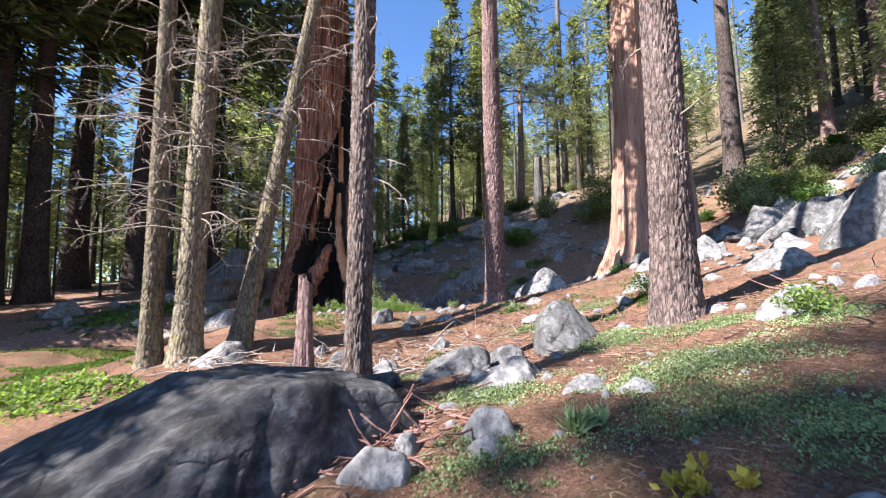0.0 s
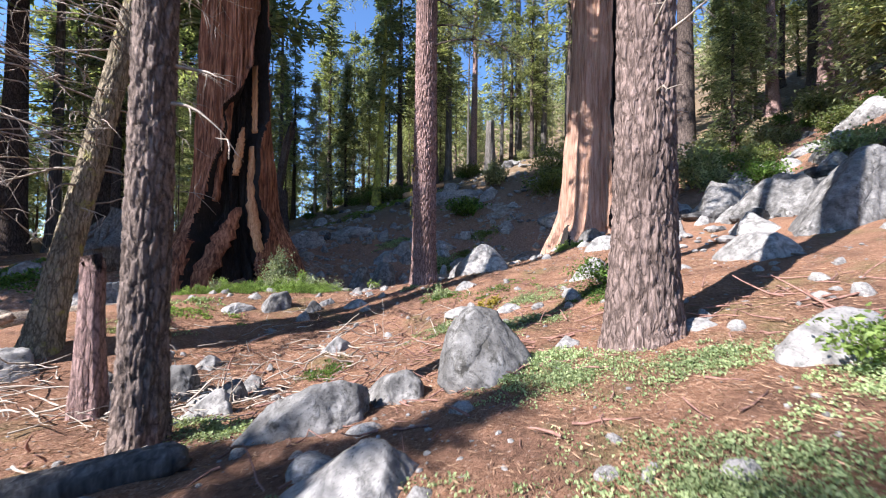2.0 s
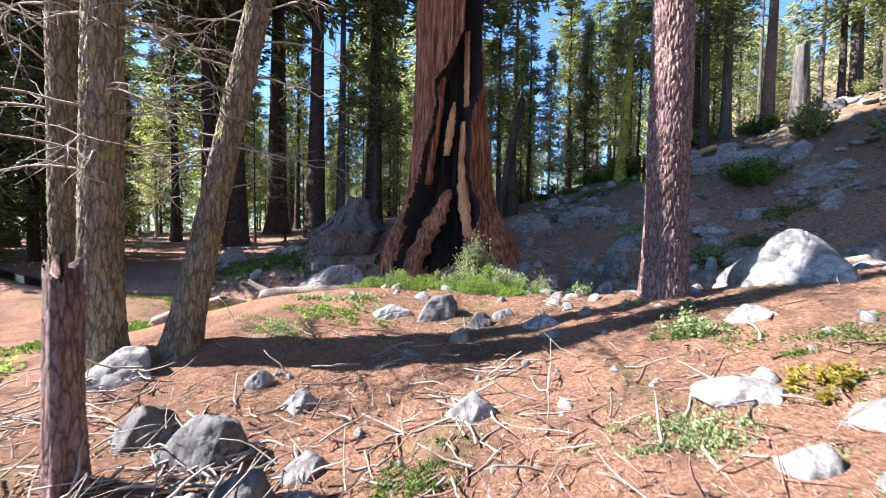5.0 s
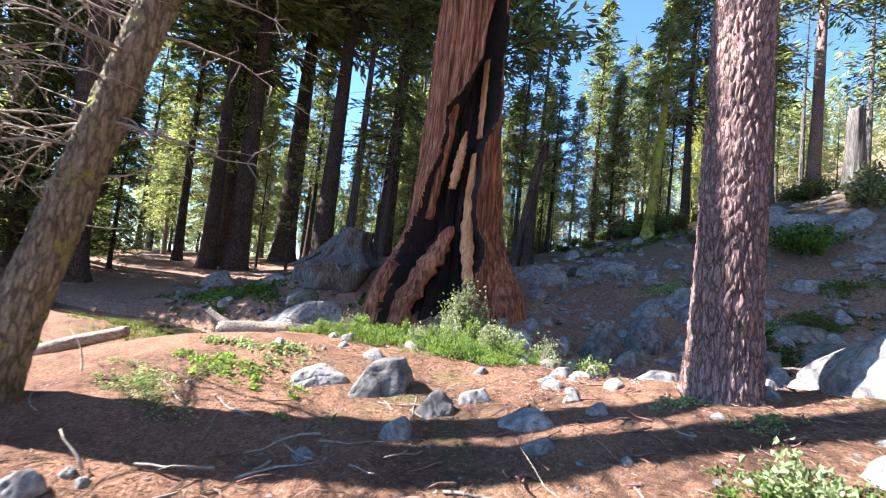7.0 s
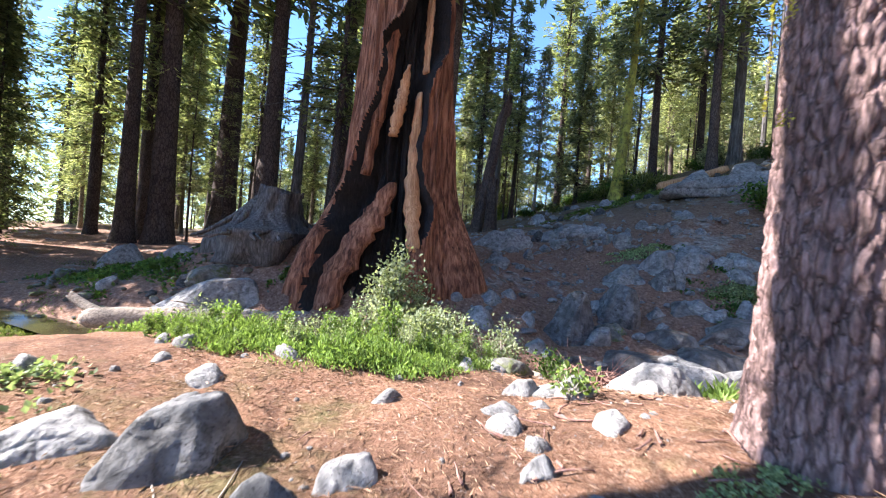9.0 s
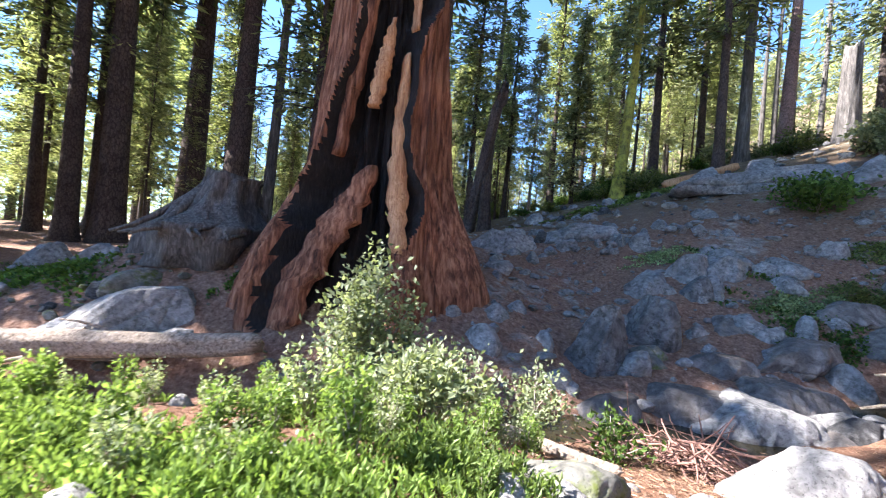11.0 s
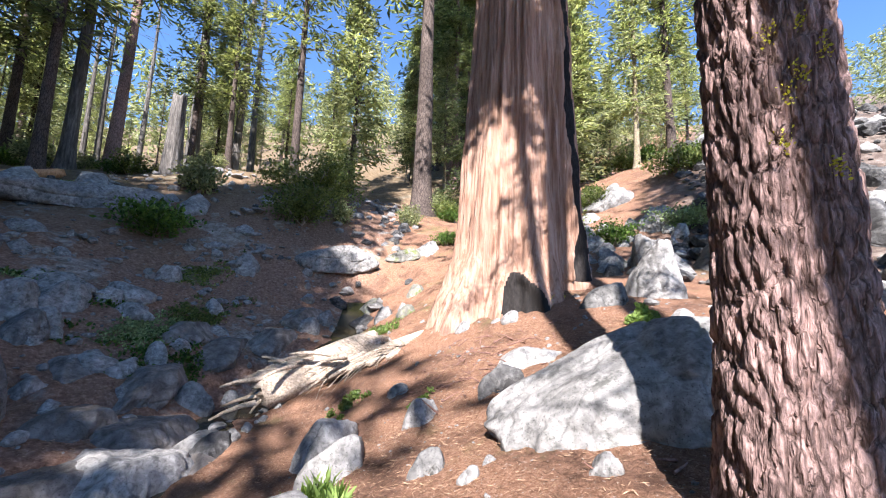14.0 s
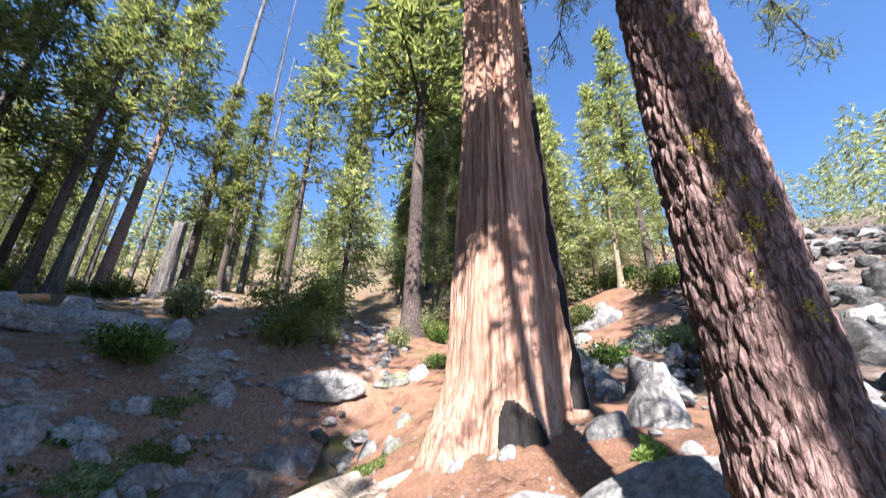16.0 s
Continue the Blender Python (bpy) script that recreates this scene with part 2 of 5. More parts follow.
def ground_material():
    m, nt, bsdf = shader("forest_floor")
    p = coords(nt, (1, 1, 1))
    fine = noisy(nt, p, 38, 8, 0.7, 1.2)
    needle = ramp(nt, fine, [(0.3, (0.075, 0.036, 0.022)), (0.5, (0.22, 0.118, 0.075)), (0.66, (0.42, 0.27, 0.195))])
    soil = ramp(nt, noisy(nt, p, 14, 8, 0.7), [(0.3, (0.045, 0.026, 0.018)), (0.65, (0.20, 0.112, 0.078))])
    col = mixed(nt, needle, soil, ramp(nt, noisy(nt, p, 0.9, 6, 0.65, 0.6), [(0.46, (0, 0, 0)), (0.62, (1, 1, 1))]))
    grit = ramp(nt, noisy(nt, p, 26, 4, 0.6), [(0.62, (0, 0, 0)), (0.7, (1, 1, 1))])
    col = mixed(nt, col, (0.40, 0.35, 0.31), mixed(nt, (0.0, 0.0, 0.0), grit, 0.6))
    green = ramp(nt, noisy(nt, p, 0.55, 7, 0.7), [(0.56, (0, 0, 0)), (0.68, (1, 1, 1))])
    col = mixed(nt, col, ramp(nt, fine, [(0.3, (0.04, 0.055, 0.02)), (0.7, (0.16, 0.18, 0.07))]), mixed(nt, (0.0, 0.0, 0.0), green, 0.55))
    sep = nt.nodes.new("ShaderNodeSeparateXYZ")
    nt.links.new(p, sep.inputs[0])
    north = nt.nodes.new("ShaderNodeMapRange")
    north.inputs["From Min"].default_value, north.inputs["From Max"].default_value = 27.0, 36.0
    nt.links.new(sep.outputs[1], north.inputs["Value"])
    duff = ramp(nt, noisy(nt, p, 2.2, 8, 0.7), [(0.3, (0.035, 0.04, 0.018)), (0.5, (0.10, 0.085, 0.05)), (0.7, (0.22, 0.19, 0.12))])
    col = mixed(nt, col, duff, mixed(nt, (0.0, 0.0, 0.0), north.outputs[0], 0.85))
    tilt = nt.nodes.new("ShaderNodeVectorMath")
    tilt.operation = "DOT_PRODUCT"
    nt.links.new(p, tilt.inputs[0])
    tilt.inputs[1].default_value = (-0.47, 1.0, 0.0)
    bank = nt.nodes.new("ShaderNodeMapRange")
    bank.inputs["From Min"].default_value, bank.inputs["From Max"].default_value = 18.9, 20.2
    nt.links.new(tilt.outputs["Value"], bank.inputs["Value"])
    soil = ramp(nt, noisy(nt, p, 11, 8, 0.75), [(0.3, (0.07, 0.038, 0.027)), (0.52, (0.25, 0.147, 0.104)), (0.7, (0.44, 0.3, 0.235))])
    bed = ramp(nt, noisy(nt, p, 3.5, 9, 0.75, 0.8), [(0.32, (0.06, 0.045, 0.036)), (0.5, (0.27, 0.225, 0.195)), (0.66, (0.46, 0.41, 0.37))])
    bare = ramp(nt, noisy(nt, p, 0.55, 7, 0.7), [(0.55, (0, 0, 0)), (0.61, (1, 1, 1))])
    col = mixed(nt, col, mixed(nt, soil, bed, bare), bank.outputs[0])
    col = mixed(nt, col, duff, mixed(nt, (0.0, 0.0, 0.0), north.outputs[0], 0.7))
    # Scree colour, darkened to stand in for tree shade on the talus.
    rock = ramp(nt, noisy(nt, p, 1.3, 8, 0.75), [(0.35, (0.035, 0.032, 0.03)), (0.5, (0.10, 0.08, 0.07)), (0.65, (0.24, 0.21, 0.19))])
    east = nt.nodes.new("ShaderNodeMapRange")
    east.inputs["From Min"].default_value, east.inputs["From Max"].default_value = 10.0, 12.5
    nt.links.new(sep.outputs[0], east.inputs["Value"])
    south = nt.nodes.new("ShaderNodeMapRange")
    south.inputs["From Min"].default_value, south.inputs["From Max"].default_value = 16.0, 13.0
    nt.links.new(sep.outputs[1], south.inputs["Value"])
    shaded_scree = mixed(nt, (0.0, 0.0, 0.0), east.outputs[0], south.outputs[0])
    col = mixed(nt, col, rock, mixed(nt, (0.0, 0.0, 0.0), shaded_scree, 0.9))
    nt.links.new(col, bsdf.inputs["Base Color"])
    bsdf.inputs["Roughness"].default_value = 0.95
    bsdf.inputs["Specular IOR Level"].default_value = 0.1
    bumped(nt, bsdf, mixed(nt, fine, noisy(nt, p, 9, 6), 0.4), 1.0, 0.05)
    return m


def water_material():
    m, nt, bsdf = shader("creek_water")
    bsdf.inputs["Base Color"].default_value = (0.035, 0.03, 0.016, 1)
    bsdf.inputs["Roughness"].default_value = 0.06
    bumped(nt, bsdf, noisy(nt, coords(nt, (1, 1, 1)), 7, 4), 0.15, 0.02)
    return m


GROUND, WATER = ground_material(), water_material()


# ---- numbers: value noise and cells on arrays ----
def hashed(*k):
    h = np.zeros(np.broadcast(*k).shape, np.int64)
    for v, f in zip(k, (374761393, 668265263, 2147483647, 1274126177)):
        h = h + v.astype(np.int64) * f
    h = (h ^ (h >> 13)) * 1274126177
    return ((h ^ (h >> 16)) & 0xFFFFFF) / float(0xFFFFFF)


def grain(x, y, z, seed=0):
    """Smooth noise between -1 and 1."""
    x, y, z = np.broadcast_arrays(np.asarray(x, float), np.asarray(y, float), np.asarray(z, float))
    i, j, k = np.floor(x), np.floor(y), np.floor(z)
    u, v, w = x - i, y - j, z - k
    u, v, w = (a * a * (3 - 2 * a) for a in (u, v, w))
    out = 0
    for a in (0, 1):
        for b in (0, 1):
            for c in (0, 1):
                out = out + hashed(i + a, j + b, k + c, np.full(x.shape, seed)) * (u if a else 1 - u) * (v if b else 1 - v) * (w if c else 1 - w)
    return out * 2 - 1


def rough(x, y, z, seed=0, octaves=4):
    return sum(grain(x * 2**o, y * 2**o, z * 2**o, seed + o) / 2**o for o in range(octaves))


def cracks(x, y, z, seed=0):
    """Nearness to the edge between cells: 0 on the edge."""
    x, y, z = np.broadcast_arrays(np.asarray(x, float), np.asarray(y, float), np.asarray(z, float))
    i, j, k = np.floor(x), np.floor(y), np.floor(z)
    best, second = np.full(x.shape, 9.0), np.full(x.shape, 9.0)
    for a in (-1, 0, 1):
        for b in (-1, 0, 1):
            for c in (-1, 0, 1):
                s = [np.full(x.shape, seed + 31 * n) for n in range(3)]
                d = (i + a + hashed(i + a, j + b, k + c, s[0]) - x) ** 2 + (j + b + hashed(i + a, j + b, k + c, s[1]) - y) ** 2 + (k + c + hashed(i + a, j + b, k + c, s[2]) - z) ** 2
                second = np.minimum(second, np.maximum(best, d))
                best = np.minimum(best, d)
    return np.sqrt(second) - np.sqrt(best)


# ---- the lie of the land ----
MOUNDS_NEAR = [(0.0, 0.0, 2.2, -0.53), (4.6, 2.3, 2.2, 0.06), (-4.6, 3.4, 2.2, -0.54), (1.1, 5.8, 2.2, -0.27), (4.6, 6.3, 2.2, -0.02), (-3.4, 8.0, 2.2, -0.24), (0.0, 8.6, 2.2, -0.61), (3.4, 10.3, 2.2, -0.17), (-1.1, 11.5, 2.2, -0.32), (2.3, 13.8, 2.2, 0.08), (-5.2, 12.1, 2.2, 0.52), (-9.2, 12.6, 2.2, -0.58), (1.1, 16.1, 2.2, -0.60), (4.6, 17.5, 2.2, -0.75), (-2.9, 15.5, 2.2, 0.18), (7.5, 15.5, 2.2, 0.41), (9.2, 19.5, 2.2, -0.04)]
MOUNDS_CREEK = [(-6.9, 16.1, 2.4, -1.41), (-3.4, 17.9, 2.4, -1.01), (0.0, 19.1, 2.4, -1.08), (3.4, 21.2, 2.4, -1.51), (6.9, 23.0, 2.4, -1.39), (-6.3, 21.3, 2.4, 0.80), (-10.3, 20.1, 2.4, 1.27), (-1.7, 23.6, 2.4, -1.06), (2.9, 25.3, 2.4, -0.57), (6.9, 27.6, 2.4, -1.09), (10.9, 24.7, 2.4, -1.65), (5.0, 22.4, 0.8, -0.25)]
MOUNDS_FAR = [(-16.1, 11.5, 7.0, -0.83), (-18.4, 23.0, 7.0, -0.57), (-6.9, 31.0, 7.0, -0.47), (2.3, 35.6, 7.0, 0.49), (13.8, 36.8, 7.0, 3.57), (23.0, 29.9, 7.0, -1.65), (14.9, 14.9, 7.0, -0.08), (13.8, 3.4, 7.0, 0.23), (-10.3, 4.6, 7.0, -1.21), (4.6, -6.9, 7.0, -0.93), (27.6, 9.2, 7.0, 4.17), (-27.6, 43.7, 7.0, 1.16), (4.6, 50.6, 7.0, 2.40)]
PLANE = (1.359, 0.0234, 0.0017)


CREEK = [(-30, 11.5), (-18, 13.2), (-10, 15.0), (-4.6, 16.9), (-1.7, 18.2), (1.2, 19.6), (3.4, 21.6), (5.0, 22.4), (6.8, 22.5), (8.6, 23.0), (10.9, 24.8)]


def creek_gap(x, y):
    """How far a place lies from the creek's middle."""
    best = np.full(np.broadcast(x, y).shape, 1e9)
    for (ax, ay), (bx, by) in zip(CREEK, CREEK[1:]):
        l = (bx - ax) ** 2 + (by - ay) ** 2
        t = np.clip(((x - ax) * (bx - ax) + (y - ay) * (by - ay)) / l, 0, 1)
        best = np.minimum(best, np.hypot(x - ax - t * (bx - ax), y - ay - t * (by - ay)))
    return best


def bend(t, w):
    return w * np.logaddexp(0, t / w)


def land(x, y):
    x, y = np.asarray(x, float), np.asarray(y, float)
    z = 0.3 + PLANE[0] + PLANE[1] * x + PLANE[2] * y
    z = z + 0.40 * bend(x - 9.5, 2.5) + 0.13 * bend(y - 17, 3) / (1 + np.exp(-(x + 14) / 6)) + 0.035 * bend(y - 17, 3)
    for a, b, s, h in MOUNDS_NEAR + MOUNDS_CREEK + MOUNDS_FAR:
        z = z + h * np.exp(-((x - a) ** 2 + (y - b) ** 2) / (2 * s * s))
    z = z + 0.07 * bend(y - 44, 4) / (1 + np.exp(-(x + 4) / 6))
    return z - 0.4 * np.exp(-((creek_gap(x, y) / 0.75) ** 2))


def floor_at(x, y):
    far = np.clip((np.hypot(np.asarray(x) - 1, np.asarray(y) - 12) - 16) / 30, 0, 1)
    bank = np.clip((np.asarray(y) - 17.5) / 3, 0, 1) * np.clip((36 - np.asarray(y)) / 6, 0, 1)
    return land(x, y) + bank * 0.13 * rough(np.asarray(x) * 1.1, np.asarray(y) * 1.1, 0.5, 31, 4) + 0.05 * rough(np.asarray(x) * 0.9, np.asarray(y) * 0.9, 0.5, 3) + 0.018 * rough(np.asarray(x) * 5, np.asarray(y) * 5, 0.5, 8, 3) + far * 0.7 * rough(np.asarray(x) * 0.16, np.asarray(y) * 0.16, 0.5, 5)


def level(x, y):
    return float(floor_at(np.array([x]), np.array([y]))[0])


# ---- mesh helpers ----
def mesh_of(name, verts, faces, mats, smooth=True, slots=None):
    me = bpy.data.meshes.new(name)
    me.from_pydata(np.asarray(verts, float).tolist() if not isinstance(verts, list) else verts, [], faces)
    for m in mats if isinstance(mats, (list, tuple)) else [mats]:
        me.materials.append(m)
    if slots is not None:
        me.polygons.foreach_set("material_index", slots)
    if smooth:
        me.polygons.foreach_set("use_smooth", [True] * len(me.polygons))
    me.update()
    return me


def part(name, me, parent, label=""):
    ob = new(name, me)
    ob.parent = parent
    return tagged(ob, label) if label else ob


def thing(name, label, category, at, group="", turn=0.0, size=1.0, kind=""):
    ob = new(name)
    ob.matrix_basis = pose(*at, 0, 0, turn) @ Matrix.Scale(size, 4)
    return tagged(ob, label, category, group, kind)


def grid_faces(rows, cols, closed=True, start=0):
    i, j = np.meshgrid(np.arange(rows - 1), np.arange(cols if closed else cols - 1), indexing="ij")
    n = (j + 1) % cols
    return (np.stack([i * cols + j, i * cols + n, (i + 1) * cols + n, (i + 1) * cols + j], -1).reshape(-1, 4) + start).tolist()


def tubes(paths, sides=5):
    """Many tapered tubes in one mesh; each path a list of (point, radius)."""
    verts, faces = [], []
    for path in paths:
        pts = np.array([p for p, _ in path], float)
        tan = np.gradient(pts, axis=0)
        tan /= np.linalg.norm(tan, axis=1)[:, None] + 1e-9
        ref = np.where(np.abs(tan[:, 2:3]) > 0.9, [[1.0, 0, 0]], [[0, 0, 1.0]])
        a = np.cross(tan, ref)
        a /= np.linalg.norm(a, axis=1)[:, None] + 1e-9
        b = np.cross(tan, a)
        ang = np.arange(sides) * 2 * np.pi / sides
        rad = np.array([r for _, r in path])[:, None, None]
        ring = pts[:, None] + rad * (np.cos(ang)[None, :, None] * a[:, None] + np.sin(ang)[None, :, None] * b[:, None])
        start = len(verts)
        verts += ring.reshape(-1, 3).tolist()
        faces += grid_faces(len(pts), sides, True, start)
        faces.append([start + (len(pts) - 1) * sides + k for k in range(sides)])
    return verts, faces


def sprays(centres, ways, sizes, rng, width=0.33, fold=0.25):
    """Pointed leaf or needle pieces: one folded kite each."""
    c, d, s = np.asarray(centres, float), np.asarray(ways, float), np.asarray(sizes, float)[:, None]
    d = d / (np.linalg.norm(d, axis=1)[:, None] + 1e-9)
    side = np.cross(d, rng.normal(size=d.shape))
    side /= np.linalg.norm(side, axis=1)[:, None] + 1e-9
    up = np.cross(side, d)
    mid = c + 0.5 * s * d
    v = np.stack([c, mid + side * s * width + up * s * fold * 0.5, c + d * s, mid - side * s * width + up * s * fold * 0.5], 1).reshape(-1, 3)
    n = len(c)
    f = np.arange(n * 4).reshape(n, 4).tolist()
    return v, f


# ---- ground ----
def spread(low, high, step, reach):
    core = np.arange(low, high + step / 2, step)
    out = [step * 1.12**k for k in range(1, 90)]
    far = np.cumsum(out)
    far = far[far < reach]
    return np.concatenate([low - far[::-1], core, high + far])


def build_ground():
    xs, ys = spread(-9, 11, 0.1, 500), spread(-1, 26, 0.1, 500)
    gx, gy = np.meshgrid(xs, ys)
    gz = floor_at(gx, gy)
    v = np.stack([gx, gy, gz], -1).reshape(-1, 3)
    ob = new("ground", mesh_of("ground", v, grid_faces(len(ys), len(xs), False), GROUND))
    tagged(ob, "brown forest floor of dry needles and soil", "ground", kind="structure")


build_ground()


def build_creek():
    way = CREEK
    px, py = [np.interp(np.linspace(0, len(way) - 1, 120), np.arange(len(way)), [p[k] for p in way]) for k in (0, 1)]
    v = []
    for x, y, tx, ty in zip(px, py, np.gradient(px), np.gradient(py)):
        l = math.hypot(tx, ty)
        z = float(land(x, y)) + 0.16
        half = 0.55 + 0.6 * math.exp(-((x - 5.0) ** 2))
        for w in (-half, -0.36 * half, 0.36 * half, half):
            v.append((x - ty / l * w, y + tx / l * w, z))
    ob = new("water", mesh_of("water", v, grid_faces(len(px), 4, False), WATER))
    tagged(ob, "shallow dark creek water between rocks", "water", kind="structure")


build_creek()


# ---- trees ----
def trunk_mesh(name, height, r0, r1, mat, seed, lean=(0, 0), sides=48, step=0.12, fine_to=0.0, plates=0.0, cell=0.06, flare=0.35, flute=0.04, curve=0.0, sink=0.4, limbs=()):
    """A tapered trunk with a root flare, uneven outline and, low down, furrowed plates of bark."""
    zs = [-sink]
    while zs[-1] < height:
        zs.append(zs[-1] + (step if zs[-1] < fine_to else max(step, 0.12) + 0.06 * max(0, zs[-1] - fine_to)))
    zs = np.array(zs)
    z, a = np.meshgrid(zs, np.arange(sides) * 2 * np.pi / sides, indexing="ij")
    t = np.clip(z / height, 0, 1)
    r = r0 + (r1 - r0) * t**0.8 + r0 * flare * np.exp(-np.maximum(z, -0.3) / (1.4 * r0 + 0.1))
    cx, sy = np.cos(a), np.sin(a)
    r = r * (1 + flute * rough(cx * 1.6, sy * 1.6, z * 0.35, seed, 3))
    if plates:
        k = 1 / cell
        wob = 0.55 * rough(cx * r0 * k * 0.6, sy * r0 * k * 0.6, z * k * 0.3, seed, 3)
        seam = cracks(cx * r0 * k + wob, sy * r0 * k + wob, z * k * 0.27 + 0.6 * wob, seed)
        r = r + plates * (np.clip(seam / 0.32, 0, 1) ** 0.65 - 0.85) + plates * 0.22 * rough(cx * 16, sy * 16, z * 11, seed, 3)
    bow = curve * np.sin(np.clip(z / height, 0, 1) * np.pi)
    v = np.stack([r * cx + lean[0] * z + bow, r * sy + lean[1] * z, z], -1).reshape(-1, 3)
    f = grid_faces(len(zs), sides)
    f.append([(len(zs) - 1) * sides + k for k in range(sides)])
    if limbs:
        lv, lf = tubes(limbs, 4)
        f += [[i + len(v) for i in q] for q in lf]
        v = np.concatenate([v, np.array(lv)])
    return mesh_of(name, v, f, mat)


def limbs_and_crown(height, base, reach, seed, n=110, per=26, size=0.55, droop=0.25, lean=(0, 0), taper=0.8, gap=0.15, fill=1.0):
    """Whorled limbs up the trunk and the needle sprays along them."""
    rng = np.random.default_rng(seed)
    paths, cs, ds, ss = [], [], [], []
    for _ in range(n):
        u = rng.random() ** 0.9
        z = base + (height - base) * u
        long = reach * ((1 - u) ** taper + 0.06) * rng.uniform(0.45, 1.1)
        if rng.random() < gap:
            long *= 0.35
        a = rng.uniform(0, 2 * np.pi)
        out = np.array([math.cos(a), math.sin(a), 0])
        root = np.array([lean[0] * z, lean[1] * z, z])
        rise = rng.uniform(-0.1, 0.3) - droop * (1 - u)
        pts = [root + out * long * t + np.array([0, 0, long * (rise * t - droop * 0.6 * t * t)]) for t in (0, 0.35, 0.7, 1.0)]
        paths.append([(p, max(0.008, 0.018 * long * (1.05 - t))) for p, t in zip(pts, (0, 0.35, 0.7, 1.0))])
        m = max(5, int(1.55 * per * fill * (0.35 + long / reach)))
        t = rng.random(m) ** 0.65
        along = pts[0] + out * (long * t)[:, None] + np.stack([0 * t, 0 * t, long * (rise * t - droop * 0.6 * t * t)], 1)
        side = np.array([-out[1], out[0], 0])
        off = rng.normal(size=(m, 1)) * side * 0.17 * long + rng.normal(size=(m, 3)) * 0.13
        cs.append(along + off)
        ds.append(out * 0.7 + np.sign(off @ side)[:, None] * side * 0.7 + rng.normal(size=(m, 3)) * 0.45 + np.array([0, 0, -0.25]))
        ss.append(rng.uniform(0.6, 1.25, m) * size)
    return paths, sprays(np.concatenate(cs), np.concatenate(ds), np.concatenate(ss), rng, 0.13)


def bare_twigs(z0, z1, n, long, seed, radius=0.2, lean=(0, 0), way=None, thick=0.02, sag=0.35):
    """Dead, leafless branches that arch out of a trunk and fork."""
    rng = np.random.default_rng(seed)
    paths = []
    for _ in range(n):
        z = rng.uniform(z0, z1)
        a = rng.uniform(0, 2 * np.pi) if way is None else way + rng.normal() * 0.7
        out = np.array([math.cos(a), math.sin(a), 0.0])
        l = long * rng.uniform(0.35, 1.1)
        p = np.array([lean[0] * z, lean[1] * z, z]) + out * radius * 0.8
        d = out + np.array([0, 0, rng.uniform(-0.2, 0.35)])
        pts = []
        for k in range(8):
            pts.append((p.copy(), thick * (1.05 - k / 8) * (0.5 + l / long / 2)))
            p = p + d * l / 8
            d = d + rng.normal(size=3) * 0.13 + np.array([0, 0, -sag * 0.22])
            d /= np.linalg.norm(d)
        paths.append(pts)
        for _ in range(int(3 + 4 * l)):
            k = rng.integers(2, 8)
            q, d2, sub = pts[k][0].copy(), rng.normal(size=3) * 0.8 + out * 0.6 + np.array([0, 0, -0.35]), []
            d2 /= np.linalg.norm(d2)
            for s in range(4):
                sub.append((q.copy(), thick * 0.32 * (1.1 - s / 4)))
                q = q + d2 * l * rng.uniform(0.05, 0.12)
                d2 = d2 + rng.normal(size=3) * 0.2 + np.array([0, 0, -0.1])
            paths.append(sub)
    return tubes(paths, 4)


def big_tree(name, label, x, y, height, r0, r1, mat, seed, lean=(0, 0), crown=(14.0, 4.0), needles=None, twigs=None, **kw):
    t = thing(name, label, "tree", (x, y, level(x, y)))
    paths, (v, f) = limbs_and_crown(height, crown[0], crown[1], seed, 70, 22, 0.6, lean=lean)
    part("trunk", trunk_mesh("trunk", height, r0, r1, mat, seed, lean, limbs=paths, **kw), t)
    if crown:
        part("crown", mesh_of("crown", v, f, needles or NEEDLE_PINE, False), t)
    for k, tw in enumerate(twigs or ()):
        tagged(part("dead_branch", mesh_of("dead_branch", *bare_twigs(*tw, seed=seed + 50 + k, radius=r0, lean=lean), TWIG), t, "dry leafless grey branches"), kind="stuff")
    return t


BIG_PINE = big_tree("pine_tree", "large pine with pinkish plated bark and yellow lichen", 1.66, 12.95, 30, 0.32, 0.16, BARK_PINE, 11, sides=190, step=0.022, fine_to=6.5, plates=0.04, cell=0.06, flare=0.22, crown=(17, 4.0))
big_tree("pine_tree", "grey-brown pine with thick furrowed bark beside the path", 3.42, 6.05, 26, 0.31, 0.12, BARK_GREY, 12, sides=150, step=0.03, fine_to=5.5, plates=0.036, cell=0.065, flare=0.3, crown=(16, 3.5), twigs=[(1.8, 7, 14, 0.7)])
big_tree("pine_tree", "dark pine with rough grey-brown furrowed bark", -1.2, 5.95, 24, 0.19, 0.09, BARK_ROUGH, 13, lean=(0.012, 0.008), sides=110, step=0.032, fine_to=5.5, plates=0.028, cell=0.055, flare=0.25, crown=(17, 2.6), twigs=[(2.5, 9, 12, 0.8)])
big_tree("pine_tree", "leaning mossy pine with bare drooping branches", -4.42, 9.05, 21, 0.22, 0.08, BARK_MOSSY, 14, lean=(0.11, 0.17), sides=110, step=0.035, fine_to=6, plates=0.022, cell=0.055, flare=0.35, crown=(17.5, 2.0), twigs=[(2.0, 10, 60, 2.0)])
big_tree("pine_tree", "straight pine trunk with yellow moss at the foot", -5.15, 8.4, 26, 0.27, 0.11, BARK_MOSSY, 15, lean=(0.022, 0.012), sides=110, step=0.035, fine_to=6, plates=0.022, cell=0.055, crown=(20, 2.3), twigs=[(2.5, 11, 45, 2.0)])
